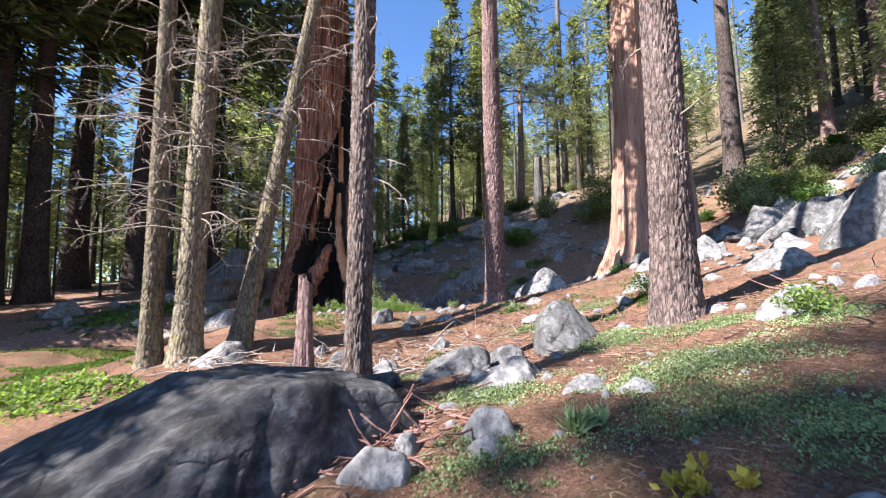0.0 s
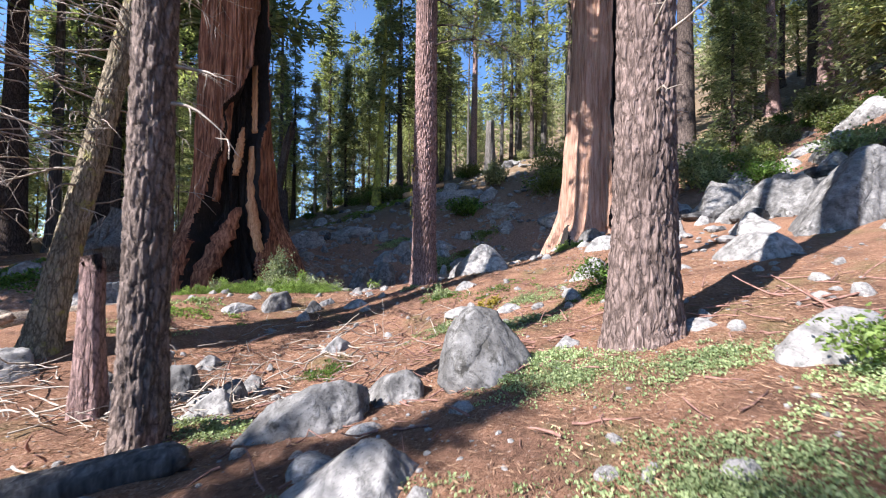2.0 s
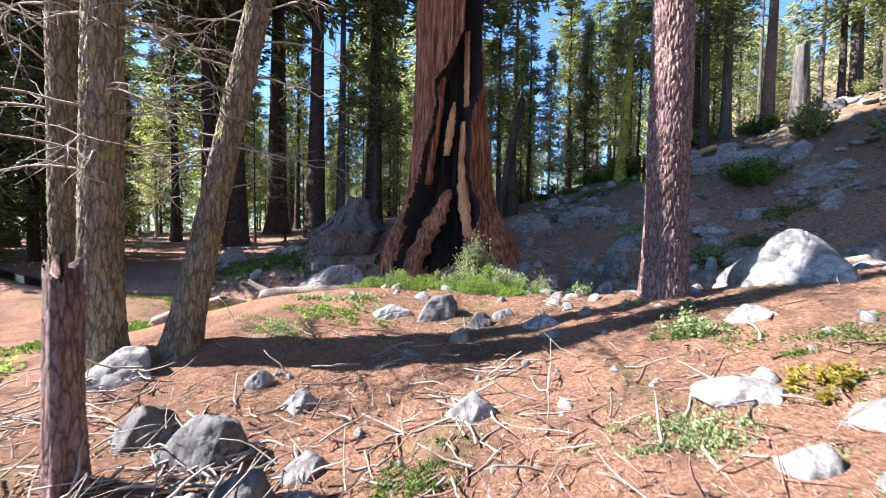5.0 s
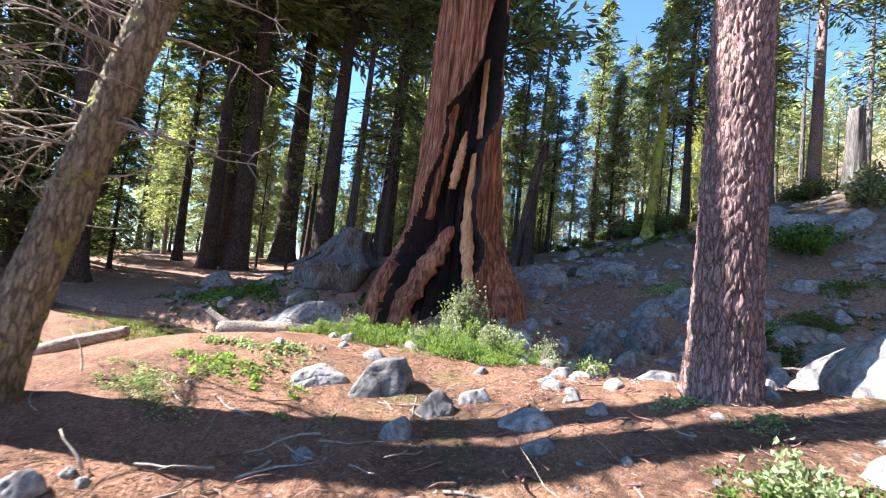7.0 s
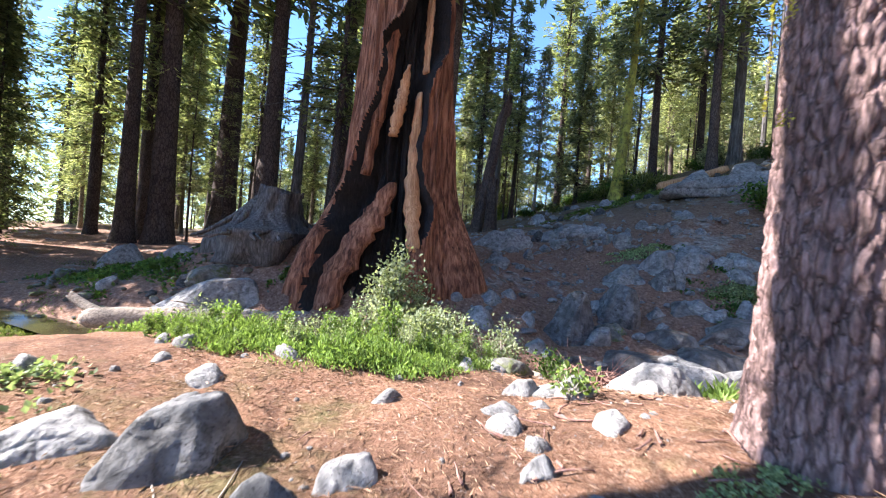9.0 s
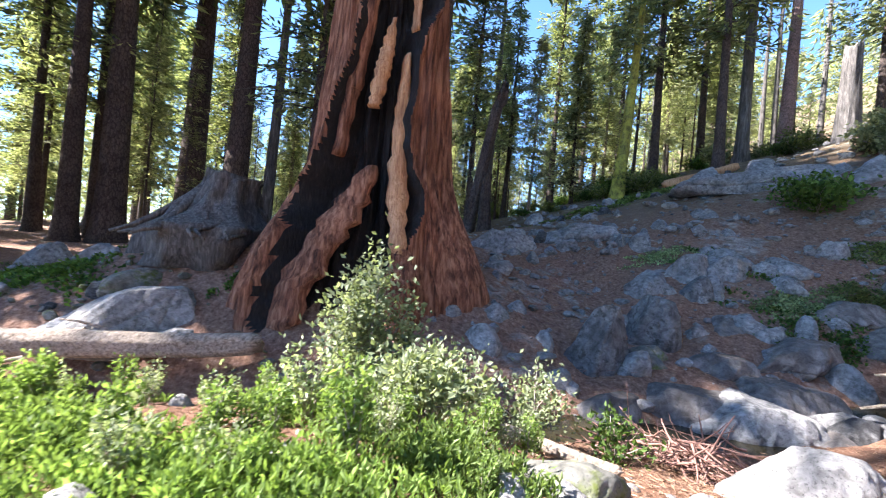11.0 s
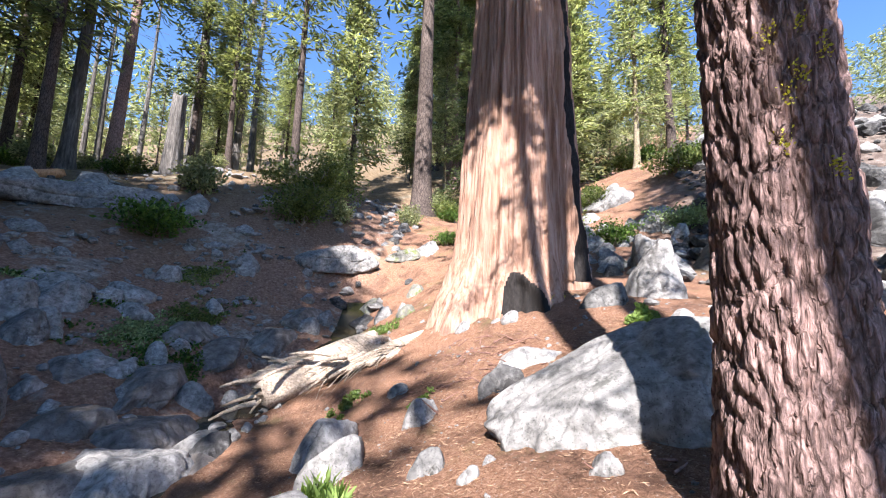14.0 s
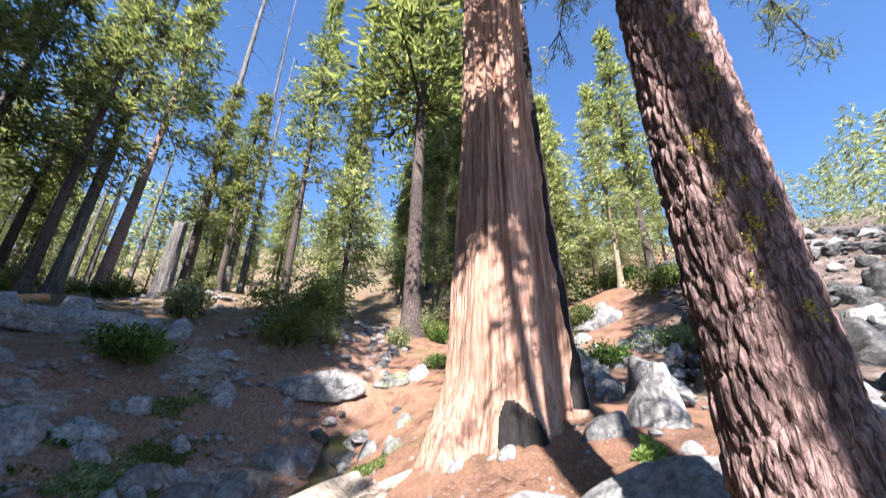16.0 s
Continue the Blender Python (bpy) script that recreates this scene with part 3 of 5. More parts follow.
big_tree("pine_tree", "slim pine trunk with mossy bark and dead branches", -5.8, 8.3, 24, 0.2, 0.09, BARK_MOSSY, 16, sides=80, step=0.035, fine_to=6, plates=0.022, cell=0.055, crown=(19, 2.1), twigs=[(2.5, 11, 55, 2.4)])


def giant(name, label, x, y, profile, mat, seed, scars, height, roots=0.12, lean=(0, 0)):
    """A giant trunk with fluted, fibrous bark, spreading roots and burnt hollows; returns its Empty."""
    t = thing(name, label, "tree", (x, y, level(x, y)))
    sides = 340
    zs = np.concatenate([np.arange(-1.8, 12, 0.05), np.arange(12, height, 0.8)])
    z, a = np.meshgrid(zs, np.arange(sides) * 2 * np.pi / sides - np.pi, indexing="ij")
    r = np.interp(z, [p[0] for p in profile], [p[1] for p in profile])
    cx, sy = np.cos(a), np.sin(a)
    low = np.exp(-np.maximum(z + 0.3, 0) / 1.6)
    r = r * (1 + roots * low * (grain(cx * 2.3, sy * 2.3, z * 0.1, seed) * 1.6))
    r = r + 0.15 * rough(cx * 4 + 0.3 * z * 0.1, sy * 4, z * 0.12, seed + 2, 2) + 0.11 * rough(cx * 13, sy * 13, z * 0.3, seed + 5, 4)
    burnt = np.zeros(z.shape, bool)
    for zk, ck, wk, depth in scars:
        c = np.radians(np.interp(z, zk, ck)) + 0.05 * rough(z * 0.8, a * 1.2, 0 * z + 3, seed + 7, 3)
        w = np.radians(np.interp(z, zk, wk, left=0, right=0)) * (1 + 0.12 * rough(z * 0.9, 0 * z, 0 * z + 9, seed + 9, 3))
        d = np.abs((a - c + np.pi) % (2 * np.pi) - np.pi)
        inside = (d < w) & (w > 0.01)
        r = np.where(inside, r - depth * np.clip((w - d) / 0.14, 0, 1) * (1 + 0.25 * rough(cx * 9, sy * 9, z * 1.2, seed, 2)), r)
        r = r + 0.15 * np.clip(w / 0.12, 0, 1) * np.exp(-(((d - w) / 0.08) ** 2))
        burnt |= inside
    v = np.stack([r * cx + lean[0] * z, r * sy + lean[1] * z, z], -1).reshape(-1, 3)
    faces = grid_faces(len(zs), sides)
    hot = burnt[:-1].reshape(-1)
    part("trunk", mesh_of("trunk", v, [f for f, h in zip(faces, hot) if not h], mat), t)
    part("burn_scar", mesh_of("burn_scar", v, [f for f, h in zip(faces, hot) if h], CHAR), t, "black hollow of char and shade in the trunk")
    paths, (cv, cf) = limbs_and_crown(height, height * 0.5, 6, seed, 110, 30, 0.9)
    tagged(part("limbs", mesh_of("limbs", *tubes(paths, 4), mat), t), kind="stuff")
    part("crown", mesh_of("crown", cv, cf, NEEDLE_FIR, False), t)
    return t


def sliver(parent, angle, radius, z0, z1, width, seed, mat=None, lean=0.0):
    """A long splinter of bare wood left standing on the burnt face."""
    rng = np.random.default_rng(seed)
    n = 26
    v, f = [], []
    for k in range(n):
        u = k / (n - 1)
        z = z0 + (z1 - z0) * u
        w = width * (0.25 + 0.75 * math.sin(math.pi * min(1, 0.15 + u * 0.85)) ** 0.7) * rng.uniform(0.65, 1.15)
        for s, dr in ((-0.5, -0.16), (-0.42, 0.05), (0, 0.09), (0.42, 0.05), (0.5, -0.16)):
            a = math.radians(angle) + (s * w + lean * u) / radius(z)
            r = radius(z) - 0.16 + dr + rng.normal() * 0.025
            v.append((r * math.cos(a), r * math.sin(a), z))
    f = grid_faces(n, 5, False) + [[(n - 1) * 5 + k for k in range(5)], [4, 3, 2, 1, 0]]
    part("wood_splinter", mesh_of("wood_splinter", v, f, mat or HEARTWOOD), parent, "splinter of bare orange wood")


PROFILE_A = [(-1.8, 2.85), (-0.9, 2.65), (0, 2.3), (1.0, 1.87), (1.8, 1.66), (4, 1.45), (6, 1.34), (8, 1.24), (14, 1.12), (40, 0.6)]
giant_a = giant("sequoia_tree", "giant sequoia with reddish bark and a tall burnt hollow", -6.05, 20.75, PROFILE_A, BARK_RED_SHADE, 21,
                [([-1.8, 0.0, 1.6, 3.0, 3.9, 5.6, 7.6, 10, 12], [-70, -70, -70, -69, -63, -49, -24, -18, -15], [34, 36, 37, 32, 29, 32, 24, 16, 8], 0.7)], 40)
PROFILE_B = [(-1.8, 2.5), (-0.6, 2.1), (0, 1.84), (0.8, 1.64), (2, 1.52), (4, 1.36), (8, 1.2), (14, 1.08), (42, 0.55)]
# The scar near -91 is a burn widened to paint the trunk's shadowed edge.
giant_b = giant("sequoia_tree", "giant sequoia with sunlit pinkish fibrous bark", 8.98, 17.33, PROFILE_B, BARK_PINK_SUN, 22,
                [([0.2, 1.5, 4, 10, 13], [-91, -91, -92, -94, -95], [20, 20, 17, 14, 5], 0.45), ([-1.3, -0.7, -0.2, 0.05, 0.3], [-156, -156, -158, -160, -162], [13, 14, 11, 7, 3], 0.07)], 42)


def radius_a(z):
    return float(np.interp(z, [p[0] for p in PROFILE_A], [p[1] for p in PROFILE_A]))


sliver(giant_a, -68, radius_a, 3.0, 5.0, 0.42, 31, lean=0.3)
sliver(giant_a, -43, radius_a, -0.1, 4.3, 0.5, 32, lean=0.1)
sliver(giant_a, -102, radius_a, -2.2, 1.7, 1.15, 33, BARK_RED_SHADE, lean=1.15)
sliver(giant_a, -96, radius_a, 1.9, 6.4, 0.34, 34, BARK_RED_SHADE, lean=0.25)
sliver(giant_a, -88, radius_a, 3.4, 7.4, 0.3, 35, BARK_RED_SHADE, lean=0.35)
sliver(giant_a, -42, radius_a, -1.6, 0.0, 0.9, 36, BARK_RED_SHADE, lean=0.05)
sliver(giant_a, -31, radius_a, 4.9, 7.8, 0.16, 37, lean=0.1)


def conifer(name, label, height, r0, base, reach, n, per, size, needles, bark, seed, droop=0.25, lean=(0, 0), taper=0.8, twigs=None, fill=1.0, group="forest trees"):
    t = thing(name, label, "tree", (0, 0, 0), group)
    paths, (v, f) = limbs_and_crown(height, base, reach, seed, n, per, size, droop, lean, taper, fill=fill)
    part("trunk", trunk_mesh("trunk", height, r0, 0.03, bark, seed, lean, sides=16, step=0.5, flare=0.4, curve=0.15, sink=1.2, limbs=paths), t)
    if fill:
        part("crown", mesh_of("crown", v, f, needles, False), t)
    if twigs:
        tagged(part("dead_branches", mesh_of("dead_branches", *bare_twigs(*twigs, seed=seed + 9, radius=r0), TWIG), t), kind="stuff")
    return t


KINDS = {
    "fir": conifer("fir_tree", "dense dark green fir with drooping boughs", 20, 0.22, 1.2, 2.7, 210, 26, 0.42, NEEDLE_FIR, BARK_DARK, 41, 0.4),
    "fir2": conifer("fir_tree", "tall fir with branches low on its trunk", 26, 0.3, 3.0, 3.0, 210, 26, 0.5, NEEDLE_FIR, BARK_DARK, 42, 0.35),
    "pine": conifer("pine_tree", "tall slender pine with an open green crown", 27, 0.28, 8.0, 3.2, 120, 30, 0.5, NEEDLE_PINE, BARK_DARK, 43, 0.2),
    "pine2": conifer("pine_tree", "tall dark pine trunk with sparse high branches", 30, 0.36, 13.0, 3.4, 100, 32, 0.55, NEEDLE_PINE, BARK_PINE, 44, 0.15),
    "young": conifer("fir_tree", "young sunlit conifer with a pointed crown", 14, 0.15, 0.6, 2.2, 190, 28, 0.36, NEEDLE_LIGHT, BARK_DARK, 45, 0.2, taper=1.0),
    "light": conifer("pine_tree", "sunlit yellow-green conifer on the slope", 21, 0.22, 3.0, 2.8, 170, 28, 0.45, NEEDLE_LIGHT, BARK_MOSSY, 46, 0.25),
    "tall": conifer("pine_tree", "tall straight forest trunk with a high crown", 32, 0.36, 14.5, 4.2, 110, 34, 0.7, NEEDLE_PINE, BARK_DARK, 49, 0.15),
    "slender": conifer("pine_tree", "slender dark trunk with a thin sunlit crown", 23, 0.15, 7.0, 1.8, 70, 15, 0.42, NEEDLE_LIGHT, BARK_DARK, 40, 0.3, twigs=(2, 9, 14, 1.1)),
    "bare": conifer("dead_tree", "bare dead conifer with thin leafless limbs", 18, 0.2, 4.0, 1.6, 90, 0, 0.3, NEEDLE_PINE, GREYWOOD, 47, 0.3, fill=0),
    "mossy": conifer("pine_tree", "pine trunk wrapped in yellow-green moss", 22, 0.42, 9.0, 2.4, 90, 26, 0.5, NEEDLE_PINE, BARK_YELLOW, 48, 0.3),
}
used = set()


def plant(kind, x, y, size=1.0, turn=None, lean=(0, 0), thick=1.0):
    rng = random.Random(int(x * 131 + y * 717))
    m = pose(x, y, level(x, y) - 0.1, lean[1], lean[0], rng.uniform(0, 360) if turn is None else turn) @ Matrix.Diagonal((size * thick, size * thick, size, 1))
    ob = KINDS[kind]
    if kind in used:
        return copy_thing(ob, m)
    used.add(kind)
    ob.matrix_basis = m
    return ob


# trees that stand out one by one
plant("mossy", -0.96, 39.4, 1.0, lean=(2, 0))
for row in (("tall", 21.8, 29.9, 1.35, 1.5), ("pine2", 33, 34, 1.0, 1.2), ("pine2", 37, 33, 1.0, 1.4), ("light", 35.5, 29, 0.9, 1), ("pine", 1.2, 44, 1.0, 1.2), ("pine", 4.6, 49, 1.0, 1.0), ("pine2", 9.2, 47, 1.1, 1.0),
            ("tall", -21.8, 15.0, 1.0, 1.0), ("tall", -24.5, 24.6, 1.0, 1.0), ("pine", -30.2, 23.8, 1.0, 1), ("tall", -31.4, 27.8, 1.05, 1.15), ("tall", -28.0, 31, 1.0, 1.3), ("tall", -22.5, 30, 1.0, 1.1), ("pine", -27, 25, 0.9, 0.9),
            ("young", 19.7, 34.9, 1.55, 1.0), ("bare", 16.5, 44.9, 1.95, 0.9), ("bare", 14.6, 47.5, 1.7, 0.7), ("pine", 15.6, 36.0, 1.15, 0.8), ("pine", 12.6, 43.5, 0.75, 1), ("pine", 14.2, 41.5, 0.7, 1.1), ("light", 26.5, 20.5, 1.05, 1.2), ("light", 26.8, 16.6, 0.95, 1.1), ("pine", 43, 9, 0.7, 1.2)):
    plant(row[0], row[1], row[2], row[3], thick=row[4])


def forest():
    rng = random.Random(7)
    spots = []
    for _ in range(6000):
        a = rng.uniform(-8, 172)
        d = rng.uniform(19, 85)
        x, y = 0.5 + d * math.cos(radians(a)), 9 + d * math.sin(radians(a))
        if (x - 9) ** 2 + (y - 17) ** 2 < 110 or (x + 6) ** 2 + (y - 20.7) ** 2 < 70 or (-4 < x < 12 and y < 33):
            continue
        if a < 40 and (d < 26 or rng.random() < 0.8):
            continue
        if 40 <= a < 80 and (d < 42 or rng.random() < 0.5):
            continue
        if 80 <= a < 105 and (d < 30 or rng.random() < 0.4):
            continue
        if a >= 105 and (d < 27 or (d < 36 and rng.random() < 0.6)):
            continue
        if any((x - p) ** 2 + (y - q) ** 2 < (2.6 + d * 0.035) ** 2 for p, q in spots):
            continue
        spots.append((x, y))
        if a > 105:
            kind = rng.choice(["tall", "pine", "tall"]) if d < 38 else rng.choice(["light", "light", "pine", "young", "fir", "tall"])
        else:
            kind = rng.choice(["light", "pine", "young", "light", "pine", "young", "bare", "fir"])
        plant(kind, x, y, rng.uniform(0.65, 1.1) * (0.8 if a < 80 else 1))
        if len(spots) >= 135:
            break


forest()


def slender_stand():
    """The close stand of thin trunks beyond the bank."""
    rng = random.Random(23)
    spots = []
    for _ in range(4000):
        a, d = rng.uniform(58, 150), rng.uniform(27, 80)
        x, y = 0.5 + d * math.cos(radians(a)), 9 + d * math.sin(radians(a))
        if (-4 < x < 14 and y < 40) or (x + 6) ** 2 + (y - 20.7) ** 2 < 90 or (a < 80 and d < 44):
            continue
        if any((x - p) ** 2 + (y - q) ** 2 < 5.5 for p, q in spots):
            continue
        spots.append((x, y))
        plant("bare" if rng.random() < 0.12 else "slender", x, y, rng.uniform(0.6, 1.05), thick=rng.uniform(0.8, 1.4))
        if len(spots) >= 120:
            break


slender_stand()
# Tall trees out of view, added to shade the creek bank.
for x, y in ((-27, 11), (-31, 12.5), (-35, 9.5), (-36, 14)):
    plant("tall", x, y, 1.12, thick=0.75)
# Firs mostly out of view, added to shade the clearing.
for x, y in ((-22, 11.6), (-25.5, 10.6), (-29, 10.2), (-24, 13.8), (-27.5, 15.5), (-32, 11.0)):
    plant("fir2", x, y, 0.9)
for x, y in ((-9, -16), (8, -12), (20, -8)):
    plant("pine2", x, y, 1.05)
# Unseen pine added so its crown dapples the right foreground.
plant("pine", -20.2, -8.7, 1.0)
# Shorter firs added to shade the clearing but not the bank.
for x, y in ((-26, 14.5), (-25.5, 18.0), (-29.5, 19.5), (-24, 11.8)):
    plant("fir", x, y, 0.6)
for kind, x, y, size, thick in (("pine2", 34.7, 35.7, 1.0, 1.3), ("pine2", 36.7, 31.3, 1.1, 1.3), ("tall", 42.0, 38.0, 1.0, 1.2), ("light", 31.0, 34.0, 0.9, 1.0), ("light", 39.0, 42.0, 1.0, 1.1), ("pine", 44.0, 44.0, 1.0, 1.2), ("light", 46.0, 36.0, 1.0, 1.1), ("fir", 33.5, 40.0, 1.0, 1.0), ("light", 41.0, 34.5, 0.8, 1.0), ("fir", 48.0, 42.0, 1.0, 1.1), ("light", 30.5, 23.5, 0.8, 1.0)):
    plant(kind, x, y, size, thick=thick)
# Two small firs outside the view, added to cast shade on the dark slab.
plant("young", -8.4, 0.5, 0.5)
plant("young", -9.6, 0.9, 0.45)


def far_woods():
    """The wooded skyline beyond the counted trees."""
    rng = np.random.default_rng(17)
    cs, ds, ss = [], [], []
    for _ in range(620):
        a, d = radians(rng.uniform(-25, 190)), rng.uniform(78, 170)
        x, y, h = d * math.cos(a), 9 + d * math.sin(a), rng.uniform(13, 24)
        m = 170
        u = rng.random(m) ** 0.8
        t = rng.uniform(0, 2 * np.pi, m)
        r = 3.0 * (1 - u) ** 0.8 * rng.uniform(0.3, 1.1, m) + 0.1
        z = float(land(x, y)) + 0.5 + h * u
        cs.append(np.stack([x + r * np.cos(t), y + r * np.sin(t), z], 1))
        ds.append(np.stack([np.cos(t), np.sin(t), -0.5 + 0 * t], 1) + rng.normal(size=(m, 3)) * 0.3)
        ss.append(rng.uniform(0.8, 1.7, m))
    v, f = sprays(np.concatenate(cs), np.concatenate(ds), np.concatenate(ss), rng, 0.15)
    tagged(new("far_woods", mesh_of("far_woods", v, f, NEEDLE_LIGHT, False)), "distant sunlit conifer woods on the hills", "woods", kind="stuff")


far_woods()


# ---- rocks ----
def icosphere(n):
    bm = bmesh.new()
    bmesh.ops.create_icosphere(bm, subdivisions=n, radius=1.0)
    v = np.array([p.co[:] for p in bm.verts])
    f = [[p.index for p in q.verts] for q in bm.faces]
    bm.free()
    return v, f


SPHERES = {n: icosphere(n) for n in (1, 2, 3, 4, 5, 6)}


def rock_mesh(w, d, h, style, mat, seed, detail=None):
    """A stone: a ball cut by random planes, then roughened and cracked; its base reaches under the ground."""
    rng = np.random.default_rng(seed)
    n = detail or (6 if w > 1.3 else 5 if w > 0.5 else 4)
    u, f = SPHERES[n]
    count, soft = {"round": (15, 0.05), "egg": (7, 0.09), "angular": (12, 0.026), "slab": (10, 0.02), "pale": (12, 0.05), "boulder": (10, 0.02), "slope": (10, 0.02)}[style]
    nrm = rng.normal(size=(count, 3))
    nrm[:, 2] = np.abs(nrm[:, 2]) * 0.9 - 0.15
    nrm /= np.linalg.norm(nrm, axis=1)[:, None]
    off = rng.uniform(0.84, 1.05, count) if style == "egg" else rng.uniform(0.58, 0.95, count)
    if style in ("slab", "boulder", "slope"):
        nrm[0], off[0] = (0.12, 0.05, 0.99), 0.55
    reach = off / np.maximum(u @ nrm.T, 0.05)
    r = -soft * np.log(np.exp(-np.minimum(reach, 1.3) / soft).sum(1) + math.exp(-1.1 / soft))
    p = u * r[:, None]
    k = 1.0 / max(w, 0.25)
    q = p * np.array([w, d, h])
    bump = 0.085 * rough(q[:, 0] * 2.6 * k, q[:, 1] * 2.6 * k, q[:, 2] * 3 * k, seed, 5) + 0.012 * rough(q[:, 0] * 22 * k, q[:, 1] * 22 * k, q[:, 2] * 22 * k, seed + 9, 2)
    if n >= 4:
        bump -= 0.055 * np.exp(-cracks(p[:, 0] * 1.1, p[:, 1] * 1.1, p[:, 2] * 1.1, seed) / 0.05)
    p = p * (1 + bump)[:, None]
    top, low = p[:, 2].max(), p[:, 2].min()
    dome = 1 - (1 - np.clip(p[:, 2] / top, 0, 1)) ** {"egg": 1.7, "round": 1.5, "pale": 1.5, "slope": 1.5}.get(style, 1.2)
    z = np.where(p[:, 2] > 0, dome * h, p[:, 2] / top * h)
    z = np.where(p[:, 2] > -0.25, z, (p[:, 2] + 0.25) * h * 0.9 - 0.25 / top * h)
    z = np.maximum(z + (0.22 * h if style in ("egg", "pale") else 0.0), -0.6 * h - 0.1)
    wide = np.abs(p[:, 0]).max()
    deep = np.abs(p[:, 1]).max()
    x = p[:, 0] / wide * w / 2
    if style == "egg":
        s = 1.1 - 0.52 * np.clip(z / h, 0, 1) ** 1.3
        x, p[:, 1] = x * s - 0.12 * w * z / h, p[:, 1] * s
    else:
        s = 1.14 - 0.42 * np.clip(z / h, 0, 1) ** 1.3
        x, p[:, 1] = x * s + 0.1 * w * z / h, p[:, 1] * s
    if style == "slope":
        z = z * (0.62 + 0.5 * np.clip((x + w / 2) / w, 0, 1))
    z = z * (h / max(1e-3, z.max()))
    return mesh_of("rock", np.stack([x, p[:, 1] / deep * d / 2, z], 1), f, mat)


def rock(label, x, y, w, d, h, turn, style, mat, seed):
    h = h if style == "egg" or w > 1.3 else min(h * 0.85, 0.5 * max(w, d))
    ob = new("rock" if w < 0.6 else "boulder", rock_mesh(w, d, h, style, mat, seed))
    low = min(level(x + a * w * 0.3, y + b * d * 0.3) for a, b in ((0, 0), (1, 0), (-1, 0), (0, 1), (0, -1)))
    ob.matrix_basis = pose(x, y, 0.4 * low + 0.6 * level(x, y), 0, 0, turn)
    return tagged(ob, label, "rock", "rocks on the slope")


rock("pale grey stone among low green plants", 0.37, 3.06, 0.44, 0.37, 0.24, -6, "angular", GRANITE, 300)
rock("tall rounded grey granite boulder in the slope", 1.9, 6.25, 1.02, 0.8, 0.74, -13, "egg", GRANITE_GREY, 301)
rock("pale cracked granite rock beside the path", 0.70, 4.51, 0.79, 0.67, 0.30, -0, "angular", GRANITE, 302)
rock("broad angular grey granite rock half buried", 0.18, 5.94, 1.06, 0.90, 0.48, 7, "angular", GRANITE_GREY, 303)
rock("low grey rock against a larger one", 0.99, 6.32, 0.61, 0.52, 0.34, -4, "round", GRANITE_GREY, 304)
rock("grey granite block at the foot of a tree", -4.36, 8.24, 1.01, 0.86, 0.45, 37, "angular", GRANITE, 305)
rock("pale angular rock behind a pine trunk", -1.05, 6.87, 0.59, 0.50, 0.44, 18, "angular", GRANITE, 306)
rock("rounded speckled granite boulder on the slope", 3.96, 4.65, 0.67, 0.57, 0.47, -47, "round", GRANITE, 307)
rock("flat rounded grey boulder on the hillside", 6.82, 8.19, 1.18, 1.00, 0.49, -43, "round", GRANITE, 308)
rock("large bright granite outcrop on the hillside", 10.61, 11.54, 2.2, 1.82, 1.0, -45, "slab", GRANITE_GREY, 309)
rock("huge angular granite ledge on the hillside", 9.60, 9.14, 2.2, 1.8, 1.5, -50, "round", GRANITE_GREY, 310)
rock("pale boulder beyond the furrowed pine", 4.73, 9.78, 0.79, 0.68, 0.46, -26, "round", GRANITE, 311)
rock("upright grey granite rock among dead twigs", -2.58, 7.63, 0.65, 0.55, 0.74, 58, "angular", GRANITE_GREY, 312)
rock("angular grey boulder with a lit top", -1.87, 7.78, 0.77, 0.65, 0.63, 52, "angular", GRANITE_GREY, 313)
rock("low grey rock with a shadowed side", -1.04, 7.50, 0.53, 0.45, 0.30, 47, "angular", GRANITE_GREY, 314)
rock("small pale rock among dry needles", -1.02, 8.05, 0.41, 0.35, 0.19, 41, "angular", GRANITE, 315)
rock("small grey rock among fallen twigs", -1.89, 8.85, 0.43, 0.37, 0.21, 43, "angular", GRANITE, 316)
rock("small rounded stone among fallen twigs", -2.59, 8.90, 0.32, 0.27, 0.21, 48, "round", GRANITE, 317)
rock("bright white rock in the needle litter", -0.04, 9.35, 0.49, 0.42, 0.37, 21, "angular", GRANITE, 318)
rock("pale rounded stone beside low plants", 2.31, 8.55, 0.31, 0.27, 0.22, -12, "round", GRANITE, 319)
rock("small white stone on needle litter", 0.06, 11.78, 0.46, 0.39, 0.18, 13, "round", GRANITE, 320)
rock("low pale rock behind creekside herbs", -2.50, 11.37, 0.79, 0.67, 0.19, 33, "angular", GRANITE, 321)
rock("low grey stone in front of a boulder", 2.53, 11.31, 0.54, 0.46, 0.19, -8, "angular", GRANITE, 322)
rock("flat pale slab in the needle litter", 2.22, 9.49, 0.70, 0.56, 0.15, -8, "slab", GRANITE, 323)
rock("flat bright slab in the needle litter", 2.88, 9.13, 0.55, 0.44, 0.15, -17, "slab", GRANITE, 324)
rock("pale weathered boulder on the needle slope", -1.68, 11.67, 0.76, 0.64, 0.46, 52, "angular", GRANITE_GREY, 325)
rock("speckled rough rock on the needle slope", -0.88, 11.58, 0.45, 0.38, 0.27, 43, "angular", GRANITE_GREY, 326)
rock("small speckled rock on the needle slope", -0.64, 11.98, 0.32, 0.27, 0.16, 34, "angular", GRANITE, 327)
rock("rounded pale rock in tree shadow", 0.02, 11.79, 0.48, 0.41, 0.15, 23, "round", GRANITE, 328)
